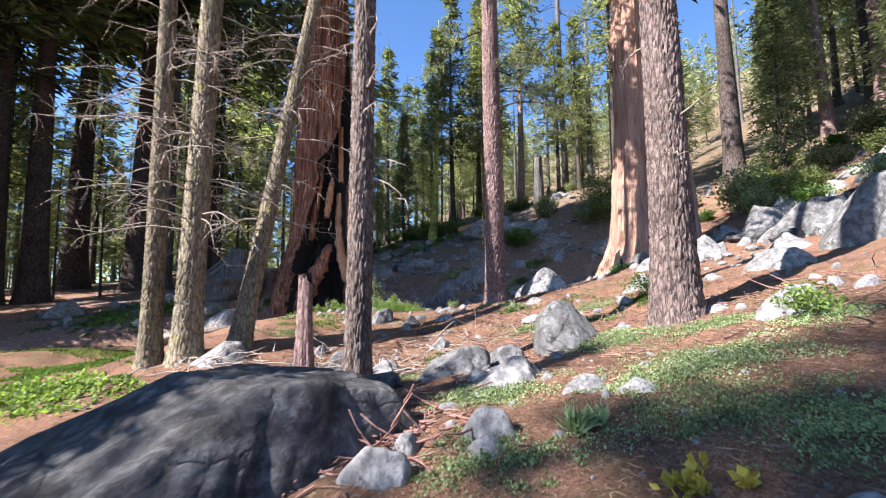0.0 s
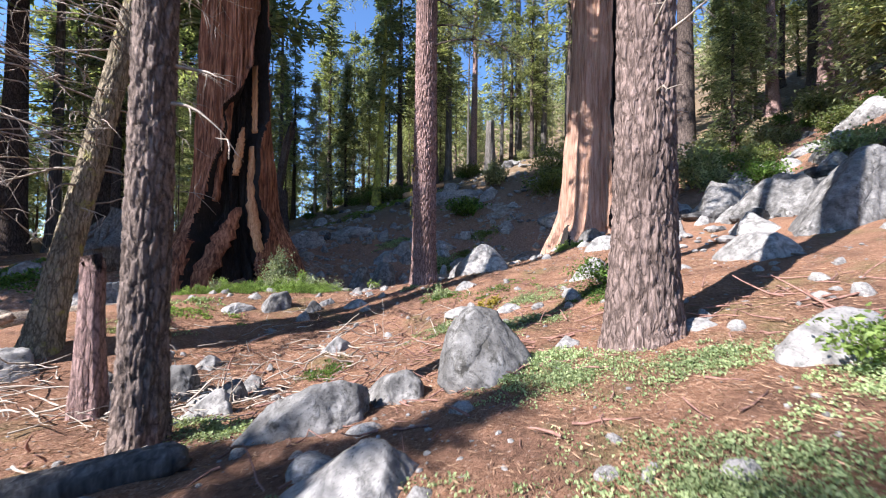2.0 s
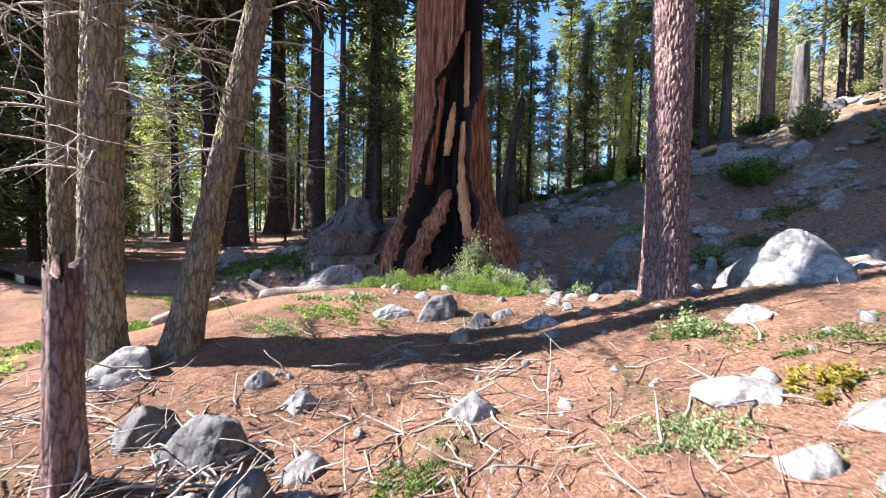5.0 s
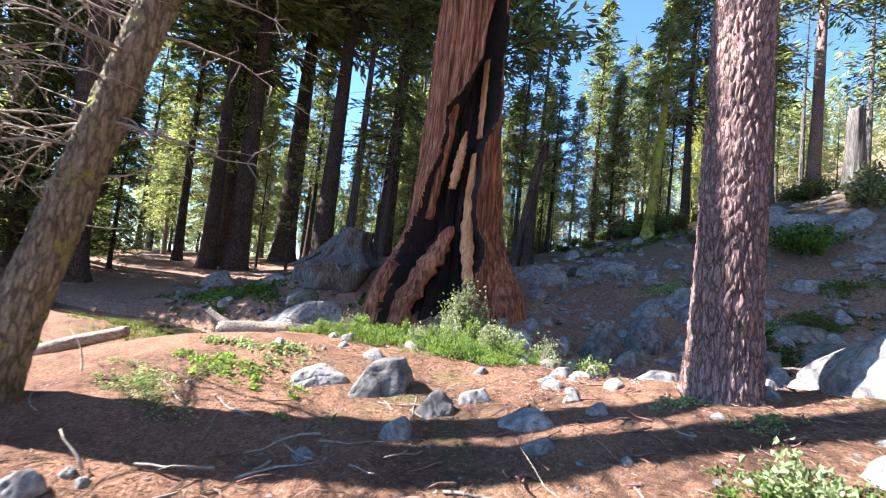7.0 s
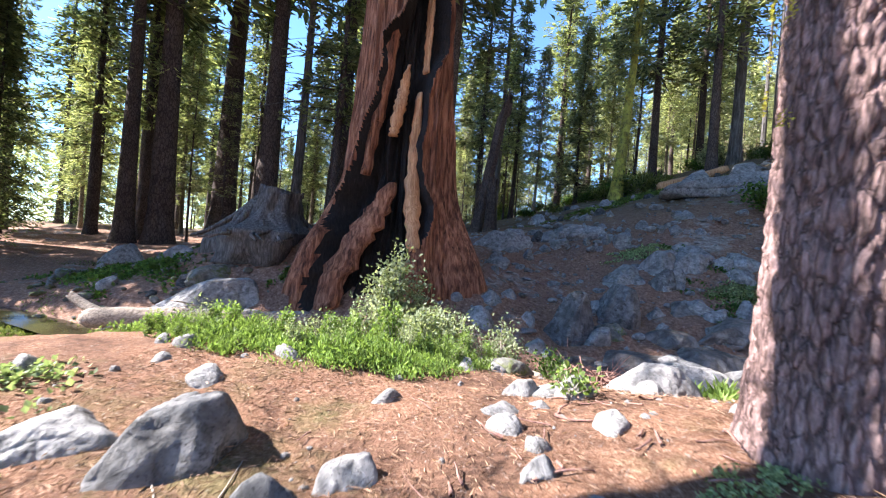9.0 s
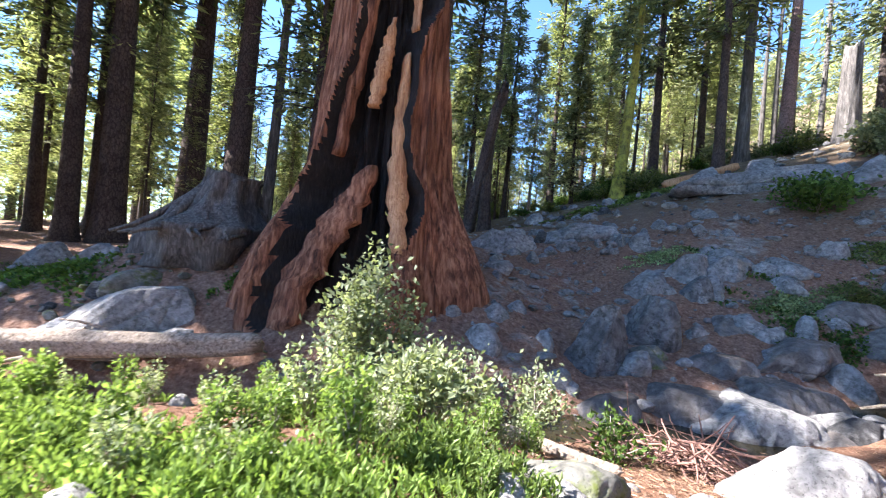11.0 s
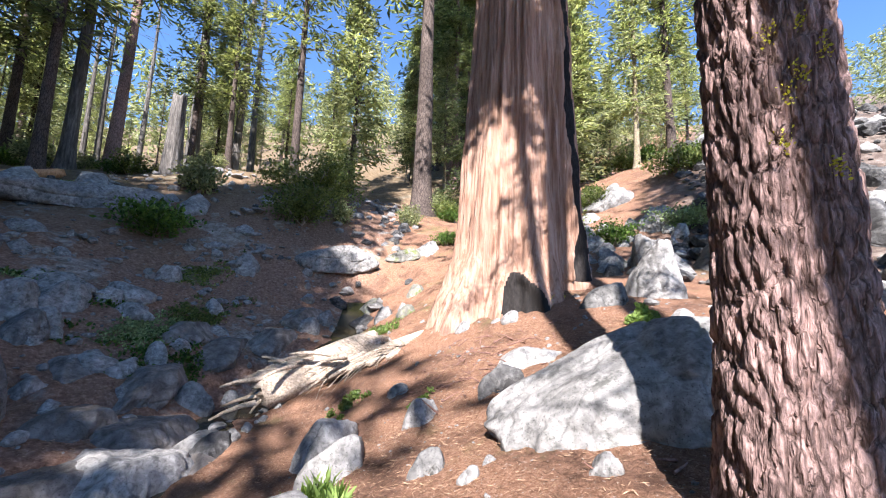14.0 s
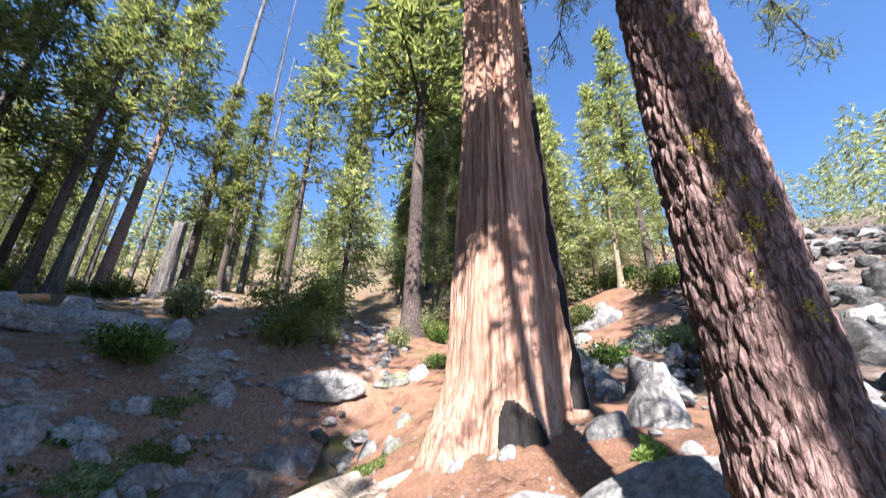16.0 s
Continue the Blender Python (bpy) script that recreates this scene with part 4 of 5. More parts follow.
rock("small bright stone at a shadow edge", 0.32, 12.34, 0.22, 0.18, 0.15, 13, "angular", GRANITE, 329)
rock("small bright angular stone near the pine", 0.63, 12.12, 0.23, 0.20, 0.15, 7, "angular", GRANITE, 330)
rock("small white stone on the creek bank", -0.12, 13.65, 0.30, 0.25, 0.15, 15, "round", GRANITE, 331)
rock("rounded lichen-spotted boulder above the creek", -0.69, 20.85, 1.34, 1.1, 1.2, 2, "round", GRANITE_GREY, 332)
rock("round grey boulder leaning on another", 0.25, 22.4, 1.31, 1.0, 0.98, -4, "round", GRANITE_GREY, 333)
rock("brownish stone wedged under a boulder", 0.34, 21.49, 0.56, 0.47, 0.41, -5, "round", GRANITE_MOSS, 334)
rock("grey boulder in a row up the bank", 1.44, 24.56, 1.00, 0.85, 0.81, -9, "round", GRANITE_GREY, 335)
rock("upright grey stone in the creek bank", 1.25, 22.95, 0.50, 0.43, 0.78, -9, "angular", GRANITE, 336)
rock("low grey boulder in the shaded bank", 0.25, 24.51, 1.32, 1.12, 0.42, -3, "round", GRANITE, 337)
rock("pale upright stone at the creek edge", -1.26, 19.69, 0.54, 0.46, 0.46, 6, "angular", GRANITE, 338)
rock("long pale rock on the shaded bank", 2.32, 26.40, 1.36, 1.16, 0.38, -11, "angular", GRANITE, 339)
rock("low grey rock below the forest edge", -4.17, 27.37, 1.54, 1.31, 0.57, 14, "angular", GRANITE, 340)
rock("flat grey rock on the shaded bank", -1.63, 28.24, 2.11, 1.69, 0.46, 4, "slab", GRANITE, 341)
rock("small pale stone on the bank", 2.33, 23.69, 0.45, 0.38, 0.21, -13, "angular", GRANITE, 342)
rock("pale stones in the shaded bank", 3.53, 25.52, 1.01, 0.86, 0.24, -16, "angular", GRANITE, 343)
rock("large tilted grey slab beside the sequoia roots", -8.74, 17.07, 2.58, 1.80, 0.73, 59, "slope", GRANITE, 344)
rock("brownish boulder behind a tilted slab", -9.69, 17.48, 1.25, 1.06, 0.37, 60, "round", GRANITE_MOSS, 345)
rock("grey stone at the foot of a slab", -7.84, 17.14, 0.95, 0.81, 0.21, 56, "round", GRANITE, 346)
rock("grey rock in the shaded clearing", -17.83, 19.41, 1.46, 1.24, 0.78, 67, "angular", GRANITE, 347)
rock("low grey rock in the shaded clearing", -11.81, 17.96, 0.86, 0.73, 0.42, 63, "angular", GRANITE, 348)
rock("smooth pale boulder at the creek edge", 0.96, 16.01, 1.09, 0.82, 0.59, -20, "pale", GRANITE, 349)
rock("mossy tan rock at the creek edge", -0.63, 14.62, 0.70, 0.60, 0.21, 5, "round", GRANITE_MOSS, 350)
rock("cracked grey bedrock slab in the creek", 1.57, 20.57, 2.26, 1.81, 0.5, -13, "slab", GRANITE, 351)
rock("smooth grey bedrock slab in the creek", 3.03, 20.62, 1.5, 1.2, 0.45, -22, "slab", GRANITE, 352)
rock("bright angular rock above the creek", 2.72, 17.04, 0.88, 0.75, 0.58, -41, "angular", GRANITE, 353)
rock("dark speckled blue-grey rock on the bank", 2.34, 15.55, 0.43, 0.36, 0.45, -52, "angular", GRANITE_GREY, 354)
rock("large pale granite boulder crossed by shadow", 3.4, 13.75, 2.7, 1.6, 0.84, -77, "round", GRANITE, 355)
rock("long pale rock on the needle bank", 3.85, 16.73, 0.62, 0.53, 0.50, -52, "angular", GRANITE, 356)
rock("large pale boulder across the creek", 11.70, 26.93, 3.45, 2.93, 0.76, -43, "angular", GRANITE, 357)
rock("white stone below the burnt trunk base", 6.75, 16.6, 0.4, 0.34, 0.36, -66, "angular", GRANITE, 358)
rock("small pale stone on needle litter", 6.75, 17.69, 0.35, 0.30, 0.30, -60, "round", GRANITE, 359)
rock("grey boulder beside the sequoia base", 7.13, 14.87, 0.86, 0.73, 0.61, -79, "round", GRANITE_GREY, 360)
rock("large bright granite block beside the sequoia", 8.1, 14.1, 1.35, 1.1, 1.15, -84, "angular", GRANITE, 361)
rock("flat pale slab behind a boulder", 4.96, 15.53, 0.94, 0.75, 0.24, -69, "slab", GRANITE, 362)
rock("flat blue-grey slab behind a boulder", 4.16, 15.60, 0.60, 0.48, 0.36, -66, "slab", GRANITE_DARK, 363)
rock("long pale stone on the bank", 4.84, 17.86, 0.38, 0.30, 0.57, -52, "slab", GRANITE, 364)
rock("small white stone near the boulder", 2.13, 14.98, 0.20, 0.17, 0.20, -62, "angular", GRANITE, 365)
rock("white flat stone near the boulder", 2.21, 13.96, 0.25, 0.21, 0.16, -78, "angular", GRANITE, 366)
rock("small bright stone across the creek", 7.38, 29.15, 0.95, 0.81, 0.24, -28, "angular", GRANITE, 367)
rock("mossy stone in the creek falls", 13.92, 25.06, 1.65, 1.40, 0.43, -52, "round", GRANITE_MOSS, 368)
rock("mossy wet stone in the creek falls", 11.29, 22.39, 0.92, 0.78, 0.51, -53, "round", GRANITE_MOSS, 369)
rock("mossy dark stone in the creek falls", 10.89, 24.20, 0.95, 0.80, 0.57, -47, "round", GRANITE_MOSS, 370)
rock("grey rock above the creek falls", 14.55, 24.16, 1.28, 1.09, 0.86, -55, "angular", GRANITE, 371)
rock("mossy stone beside the falls", 8.67, 20.67, 0.64, 0.55, 0.43, -53, "round", GRANITE_MOSS, 372)
rock("rounded wet boulder in the creek", 2.96, 20.29, 0.94, 0.80, 0.68, -30, "round", GRANITE_DARK, 373)
rock("rounded grey boulder on the far bank", 1.74, 24.97, 0.78, 0.66, 0.68, -13, "round", GRANITE, 374)
rock("small pale stone on the far bank", 2.36, 23.79, 0.44, 0.37, 0.21, -18, "angular", GRANITE, 375)
rock("bright rocks on the open hillside", 20.63, 17.06, 2.76, 2.35, 0.97, -80, "angular", GRANITE, 376)
rock("grey rock below the open hillside", 18.52, 17.73, 1.56, 1.32, 0.49, -77, "angular", GRANITE, 377)
rock("bright block below the talus", 15.87, 8.80, 1.13, 0.96, 0.92, -105, "angular", GRANITE, 378)
rock("huge dark granite slab partly covered in dry needles", -1.9, 3.3, 3.9, 2.2, 0.84, 22, "boulder", GRANITE_DARK, 401)
rock("grey stone at the edge of the dark slab", -0.42, 2.75, 0.42, 0.3, 0.26, 10, "angular", GRANITE, 402)
rock("small grey stone beside the dark slab", -0.25, 3.05, 0.24, 0.2, 0.17, 40, "round", GRANITE, 403)
rock("flat reddish stone in the needle litter", -0.18, 2.3, 0.3, 0.2, 0.12, 0, "slab", BARK_PINK_SUN, 404)
rock("broad bedrock hump above the creek", 4.8, 33.4, 6.0, 3.6, 0.75, -20, "round", GRANITE, 405)
for k, (x, y, w, d, h, style, label) in enumerate((
        (2.22, 25.7, 1.5, 0.9, 0.55, "slab", "bright slab at the head of the boulder row"), (1.45, 25.4, 1.4, 1.0, 0.7, "round", "rounded boulder in the row up the bank"), (0.45, 24.9, 1.3, 1.0, 0.5, "angular", "grey boulder low in the shaded bank"),
        (3.7, 26.2, 1.1, 0.8, 0.4, "angular", "pale stone in the brown bank"), (3.55, 25.4, 0.9, 0.7, 0.35, "angular", "flat pale stone in the brown bank"), (2.7, 23.3, 1.0, 0.7, 0.35, "angular", "pale cracked stone above the bedrock"),
        (-4.3, 26.4, 2.3, 1.5, 0.7, "slab", "broad grey rock below the forest edge"), (-2.7, 27.9, 1.3, 1.0, 0.5, "angular", "grey rock below the forest edge"), (-1.7, 20.55, 0.45, 0.35, 0.4, "angular", "small pale stone in the brown soil"),
        (0.2, 21.3, 0.8, 0.7, 0.45, "angular", "brownish stone under a round boulder"), (3.2, 17.7, 1.1, 0.8, 0.55, "angular", "pale angular rock above the creek"), (11.5, 14.4, 2.0, 1.4, 1.1, "angular", "large bright block beside the sequoia"),
        (12.3, 15.7, 1.1, 0.9, 0.7, "angular", "grey block beside the sequoia"), (14.4, 16.9, 1.4, 1.1, 0.8, "angular", "grey block on the brown slope"), (16.2, 14.6, 1.5, 1.2, 0.8, "angular", "pale block on the brown slope"))):
    rock(label, x, y, w, d, h, 37 * k % 180, style, GRANITE_MOSS if "brownish" in label else GRANITE, 600 + k)
BEDROCK = surface("bedrock", [(0.3, (0.06, 0.052, 0.047)), (0.5, (0.16, 0.143, 0.132)), (0.7, (0.28, 0.256, 0.24))], 5, rough=0.75, bump=0.6, depth=0.03, big=0.8, tone=(0.6, 1.15), veins=1.6)


def bedrock_slab(x, y, w, d, h, turn, tip, seed):
    """A water-worn slab of the creek's bedrock, dipping to the water."""
    ob = new("bedrock_slab", rock_mesh(w, d, h, "slab", BEDROCK, seed))
    ob.matrix_basis = pose(x, y, level(x, y) - 0.08, tip, -3, turn)
    tagged(ob, "grey cracked bedrock slab beside the creek", "rock", "creek bedrock")


for k, (x, y, w, d, h) in enumerate(((0.7, 20.3, 1.9, 1.3, 0.34), (2.3, 21.4, 2.4, 1.6, 0.42), (3.2, 23.0, 2.4, 1.5, 0.4), (1.7, 22.0, 1.5, 1.1, 0.3), (5.3, 24.1, 2.2, 1.2, 0.36), (-0.4, 19.6, 1.3, 0.9, 0.3),
                                     (6.9, 24.2, 2.2, 1.4, 0.4), (2.0, 23.6, 1.3, 0.9, 0.25), (8.4, 24.9, 1.9, 1.3, 0.4), (4.7, 24.7, 1.7, 1.0, 0.3), (2.9, 20.2, 1.3, 0.9, 0.3))):
    bedrock_slab(x, y, w, d, h, 28 + 9 * (k % 4), 7, 640 + k)
rock("stacked pale granite block by the sequoia", 7.9, 12.6, 1.5, 1.1, 0.75, -20, "angular", GRANITE, 408)
rock("flat granite block under another block", 6.6, 12.9, 1.2, 0.9, 0.4, 5, "slab", GRANITE, 409)

STONES = [rock_mesh(1, 0.8, 0.6, s, GRANITE, 500 + k, 3) for k, s in enumerate(("angular", "round", "angular", "slab", "round", "angular"))]
BOULDERS = [rock_mesh(1, 0.85, 0.7, s, m, 520 + k, 4) for k, (s, m) in enumerate((("angular", GRANITE), ("angular", GRANITE_DARK), ("round", GRANITE), ("slab", GRANITE_DARK), ("angular", GRANITE)))]


def strew(name, meshes, label, group, n, where, low, high, seed):
    """Loose stones over a stretch of ground, each an object, alike ones on one mesh."""
    rng = random.Random(seed)
    for k in range(n):
        x, y = where(rng)
        s = low * (high / low) ** (rng.random() ** 1.6)
        ob = new(name, meshes[rng.randrange(len(meshes))])
        ob.matrix_basis = pose(x, y, level(x, y) - 0.06 * s, rng.uniform(-14, 14), rng.uniform(-14, 14), rng.uniform(0, 360)) @ Matrix.Diagonal((s, s * rng.uniform(0.7, 1.1), s * rng.uniform(0.45, 0.85), 1))
        tagged(ob, label, "rock", group)


def rubble(label, n, x0, x1, y0, y1, low, high, mat, seed):
    """Broken stones too many to count, each cut by its own planes."""
    rng = np.random.default_rng(seed)
    u, f = SPHERES[2]
    x, y = rng.uniform(x0, x1, n), rng.uniform(y0, y1, n)
    keep = (grain(x * 0.5, y * 0.5, 0.5, seed) > rng.uniform(-0.8, 0.5, n)) & ((x - 9) ** 2 + (y - 17.3) ** 2 > 6) & ((x + 6) ** 2 + (y - 20.7) ** 2 > 8) & ((y < 16) | (y - 0.47 * x > 18.6))
    x, y = x[keep], y[keep]
    size = low * (high / low) ** (rng.random(len(x)) ** 2)
    nrm = rng.normal(size=(len(x), 7, 3))
    nrm /= np.linalg.norm(nrm, axis=2)[..., None]
    reach = rng.uniform(0.5, 0.9, (len(x), 1, 7)) / np.maximum(np.einsum("vk,npk->nvp", u, nrm), 0.05)
    p = u[None] * np.minimum(reach.min(2), 1.1)[..., None] * size[:, None, None] * 0.5 * (rng.uniform(0.6, 1.1, (len(x), 1, 3)) * np.array([1.2, 1.2, 0.75]))
    p = p + np.stack([x, y, floor_at(x, y) + 0.12 * size], 1)[:, None]
    faces = (np.array(f)[None] + (np.arange(len(x)) * len(u))[:, None, None]).reshape(-1, 3).tolist()
    tagged(new("rubble", mesh_of("rubble", p.reshape(-1, 3), faces, mat, False)), label, "rocks", kind="stuff")


def on_slope(rng):
    while True:
        x, y = rng.uniform(-3.5, 6.5), rng.uniform(1.5, 16.0)
        if grain(x * 0.7, y * 0.7, 0.5, 77) > rng.uniform(-0.6, 0.6):
            return x, y


strew("stone", STONES, "small pale stone lying in the needle litter", "loose stones", 280, on_slope, 0.06, 0.42, 1)
strew("rock", STONES, "grey stone on the shaded creek bank", "bank stones", 175, lambda r: (r.uniform(-4, 10), r.uniform(19.3, 30)), 0.12, 1.0, 2)
strew("rock", BOULDERS, "grey rock at the forest edge of the bank", "edge rocks", 50, lambda r: (r.uniform(-5, 12), r.uniform(27, 40)), 0.4, 1.6, 8)
strew("boulder", BOULDERS[:1] + BOULDERS[4:], "bright granite block on the hillside outcrop", "outcrop rocks", 22, lambda r: (r.uniform(8.6, 13), r.uniform(7.5, 13.2)), 0.4, 1.5, 9)
strew("boulder", BOULDERS[:1] + BOULDERS[4:], "bright granite block below the brown slope", "slope blocks", 34, lambda r: (r.uniform(10.5, 17), r.uniform(13.4, 17.6)), 0.3, 1.3, 12)
strew("stone", STONES, "pale stone below the sequoia roots", "root stones", 35, lambda r: (r.uniform(4.5, 8.0), r.uniform(14.3, 18.5)), 0.06, 0.22, 3)
# Two of these three meshes are dark granite, painting the hillside's shade.
strew("boulder", BOULDERS[1:4:2] + BOULDERS[:1], "rough granite boulder in the hillside talus", "talus boulders", 150, lambda r: (r.uniform(10.5, 32), r.uniform(-2, 13.0)), 0.5, 2.6, 4)
strew("boulder", BOULDERS, "grey boulder on the forested hillside", "hillside boulders", 55, lambda r: (r.uniform(8.5, 24), r.uniform(4, 30)), 0.3, 1.3, 5)
strew("boulder", BOULDERS, "granite boulder along the upper creek", "creek boulders", 30, lambda r: (9.5 + (k := r.uniform(0, 8)) + r.uniform(-1.2, 1.2), 23 + k * 0.8 + r.uniform(-1.2, 1.2)), 0.3, 1.1, 6)
strew("boulder", BOULDERS, "mossy grey rock in the forest shade", "forest rocks", 30, lambda r: (r.uniform(-20, -7.5), r.uniform(15.5, 26)), 0.25, 1.0, 7)


# ---- dead wood ----
rubble("broken grey stones over the shaded bank", 1300, -4.5, 11, 18.8, 30, 0.05, 0.42, GRANITE, 541)
rubble("grey stones at the forest edge", 700, -12, 14, 28, 38, 0.1, 0.7, GRANITE, 542)
# Talus rubble: the tree shade is put into its dark granite.
rubble("broken granite of the hillside talus, darkened for tree shade", 3000, 9.8, 31, -2, 14, 0.12, 1.0, GRANITE_DARK, 543)
rubble("grey stones along the upper creek", 700, 8.5, 22, 22, 33, 0.1, 0.7, GRANITE, 544)
rubble("pale stones at the hillside outcrop", 350, 6.5, 14, 7, 15, 0.08, 0.5, GRANITE, 545)
rubble("mossy stones around the roots", 350, -16, -5, 14.5, 21, 0.08, 0.5, GRANITE_MOSS, 546)


def log(label, a, b, r, seed, mat, splinters=0, name="log"):
    """A fallen trunk: uneven, split along the grain, with ragged ends."""
    rng = np.random.default_rng(seed)
    a, b = np.array(a, float), np.array(b, float)
    t = thing(name, label, "log", tuple(a))
    n, sides = 40, 22
    d = b - a
    l = np.linalg.norm(d)
    d /= l
    s = np.cross(d, (0, 0, 1))
    s /= np.linalg.norm(s)
    u = np.cross(s, d)
    v = []
    for k in range(n):
        q = k / (n - 1)
        for j in range(sides):
            an = 2 * math.pi * j / sides
            c1, s1 = math.cos(an), math.sin(an)
            rr = r * (1.15 - 0.3 * q) * (1 + 0.16 * float(rough(c1 * 1.5, s1 * 1.5, q * l * 0.5, seed, 3)) + 0.07 * float(grain(c1 * 6, s1 * 6, q * l * 0.4, seed + 3)))
            end = (0.5 - abs(q - 0.5)) * 2
            shift = (0.25 * r * rng.normal() if k in (0, n - 1) else 0)
            if end < 0.02:
                rr *= rng.uniform(0.5, 0.95)
            v.append(d * (q * l + shift) + (c1 * s + s1 * u) * rr + u * 0.12 * r * math.sin(q * 5 + seed))
    f = grid_faces(n, sides) + [[(n - 1) * sides + k for k in range(sides)], [k for k in range(sides)][::-1]]
    part("trunk", mesh_of("trunk", [tuple(p) for p in v], f, mat), t)
    if splinters:
        paths = []
        for _ in range(splinters):
            q = rng.uniform(-0.05, 0.8)
            p = d * l * q + s * rng.normal() * r * 0.9 + u * rng.uniform(-0.7, 0.9) * r
            e = -d * rng.uniform(0.3, 0.9) + s * rng.normal() * 0.25 + u * rng.normal() * 0.2
            paths.append([(p + e * k * 0.33 + u * 0.05 * math.sin(k), 0.05 * (1.1 - k / 4) * (r / 0.3)) for k in range(4)])
        tagged(part("torn_wood", mesh_of("torn_wood", *tubes(paths, 5), mat), t), kind="stuff")
    return t


log("weathered grey log lying along the creek", (-10.0, 14.9, 0.02), (-5.9, 17.35, 0.32), 0.21, 1, DEADWOOD, 8)
log("short broken log end on the grey log", (-9.7, 15.05, 0.1), (-10.5, 14.8, 0.45), 0.1, 2, DEADWOOD, 5)
log("fallen grey log beside the dark slab", (-3.0, 4.75, level(-3.0, 4.75) + 0.1), (-0.55, 5.3, level(-0.55, 5.3) + 0.08), 0.13, 3, GREYWOOD)
log("splintered pale driftwood trunk above the pool", (4.4, 21.2, 0.6), (6.5, 19.75, 1.5), 0.36, 4, DEADWOOD, 26)
log("splintered root wood beside the driftwood", (5.6, 20.1, 1.0), (7.2, 19.0, 1.75), 0.14, 5, DEADWOOD, 18)
for k in range(7):
    log("torn pale root strand beside the driftwood", (4.7 + 0.28 * k, 20.75 - 0.3 * k, 0.62 + 0.12 * k), (5.6 + 0.33 * k, 19.95 - 0.24 * k, 1.25 + 0.1 * k), 0.05 + 0.012 * (k % 3), 40 + k, DEADWOOD, 12, "driftwood")
log("sawn pale branch on the clearing", (-7.3, 10.2, level(-7.3, 10.2) + 0.1), (-6.5, 11.1, level(-6.5, 11.1) + 0.25), 0.11, 6, DEADWOOD)
log("pale branch hanging over the creek", (-1.3, 15.4, 0.75), (-0.3, 15.5, 0.62), 0.06, 7, DEADWOOD)
log("fallen dark log on the far slope", (1.5, 38.5, level(1.5, 38.5) + 0.2), (5.0, 39.0, level(5, 39) + 0.25), 0.25, 8, HEARTWOOD)


def stump(label, x, y, h, r, mat, seed, flare=0.3, roots=0, lean=(0, 0)):
    t = thing("stump", label, "stump", (x, y, level(x, y)))
    sides = 44
    zs = np.linspace(-1.0, h, 44)
    z, a = np.meshgrid(zs, np.arange(sides) * 2 * np.pi / sides, indexing="ij")
    cx, sy = np.cos(a), np.sin(a)
    rr = r * (1 + flare * np.exp(-np.maximum(z, 0) / (h * 0.3)) - 0.2 * z / h) * (1 + 0.3 * rough(cx * 2.4, sy * 2.4, z * 0.9 / max(h, 1), seed, 5))
    zz = np.where(z > h * 0.8, z - (z - h * 0.8) * 0.9 * (0.5 + 0.7 * rough(cx * 2.5, sy * 2.5, 0 * z, seed + 5, 3)), z)
    v = np.stack([rr * cx + lean[0] * z, rr * sy + lean[1] * z, zz], -1).reshape(-1, 3)
    f = grid_faces(len(zs), sides) + [[(len(zs) - 1) * sides + k for k in range(sides)]]
    part("trunk", mesh_of("trunk", v, f, mat), t)
    rng = np.random.default_rng(seed)
    for _ in range(roots):
        an = rng.uniform(0, 2 * math.pi)
        o = np.array([math.cos(an), math.sin(an), 0])
        side = np.array([-o[1], o[0], 0])
        pts = [(o * r * (0.6 + 0.55 * k) + side * 0.12 * r * k * rng.normal() + np.array([0, 0, h * 0.72 * (1 - k / 5) ** 1.4 - 0.06 * k]), r * 0.19 * (1.1 - k / 6)) for k in range(6)]
        part("root", mesh_of("root", *tubes([pts], 8), mat), t)
    return t


stump("short broken snag with furrowed grey bark", -2.3, 6.98, 1.75, 0.125, BARK_PINE, 61, 0.15)
stump("huge weathered grey stump with sprawling roots", -9.7, 19.3, 1.35, 0.62, GREYWOOD, 62, 1.5, 16, (0.3, 0.05))
stump("dark broken snag at the forest edge", -7.05, 32.3, 3.2, 0.28, BARK_DARK, 63, 0.2)
stump("leaning broken trunk at the forest edge", -8.2, 33.2, 8.5, 0.3, BARK_DARK, 64, 0.2, 0, (0.16, 0))
stump("pale broken snag on the far slope", 9.0, 37.6, 4.6, 0.42, GREYWOOD, 65, 0.2)


def brush_pile(label, x, y, r, n, seed, mat, long=0.8, high=0.25):
    rng = np.random.default_rng(seed)
    paths = []
    for _ in range(n):
        p = np.array([x, y, 0]) + np.array([*(rng.normal(size=2) * r * 0.5), 0])
        p[2] = level(p[0], p[1]) + rng.uniform(0.01, high)
        d = np.array([*rng.normal(size=2), rng.normal() * 0.25])
        d /= np.linalg.norm(d)
        l, th = long * rng.uniform(0.3, 1.1), rng.uniform(0.004, 0.015)
        pts = []
        for k in range(5):
            pts.append((p.copy(), th * (1.1 - k / 6)))
            p = p + d * l / 5
            p[2] = max(p[2], level(p[0], p[1]) + 0.01)
            d = d + rng.normal(size=3) * 0.16
        paths.append(pts)
    return tagged(new("fallen_twigs", mesh_of("fallen_twigs", *tubes(paths, 4), mat)), label, "twigs", kind="stuff")


TWIG_RED = surface("red_twigs", [(0.3, (0.10, 0.05, 0.04)), (0.6, (0.28, 0.16, 0.13))], 20, rough=0.9, bump=0.2)
brush_pile("heap of reddish dead twigs at the creek edge", 0.3, 16.9, 0.55, 150, 71, TWIG_RED, 0.8, 0.32)
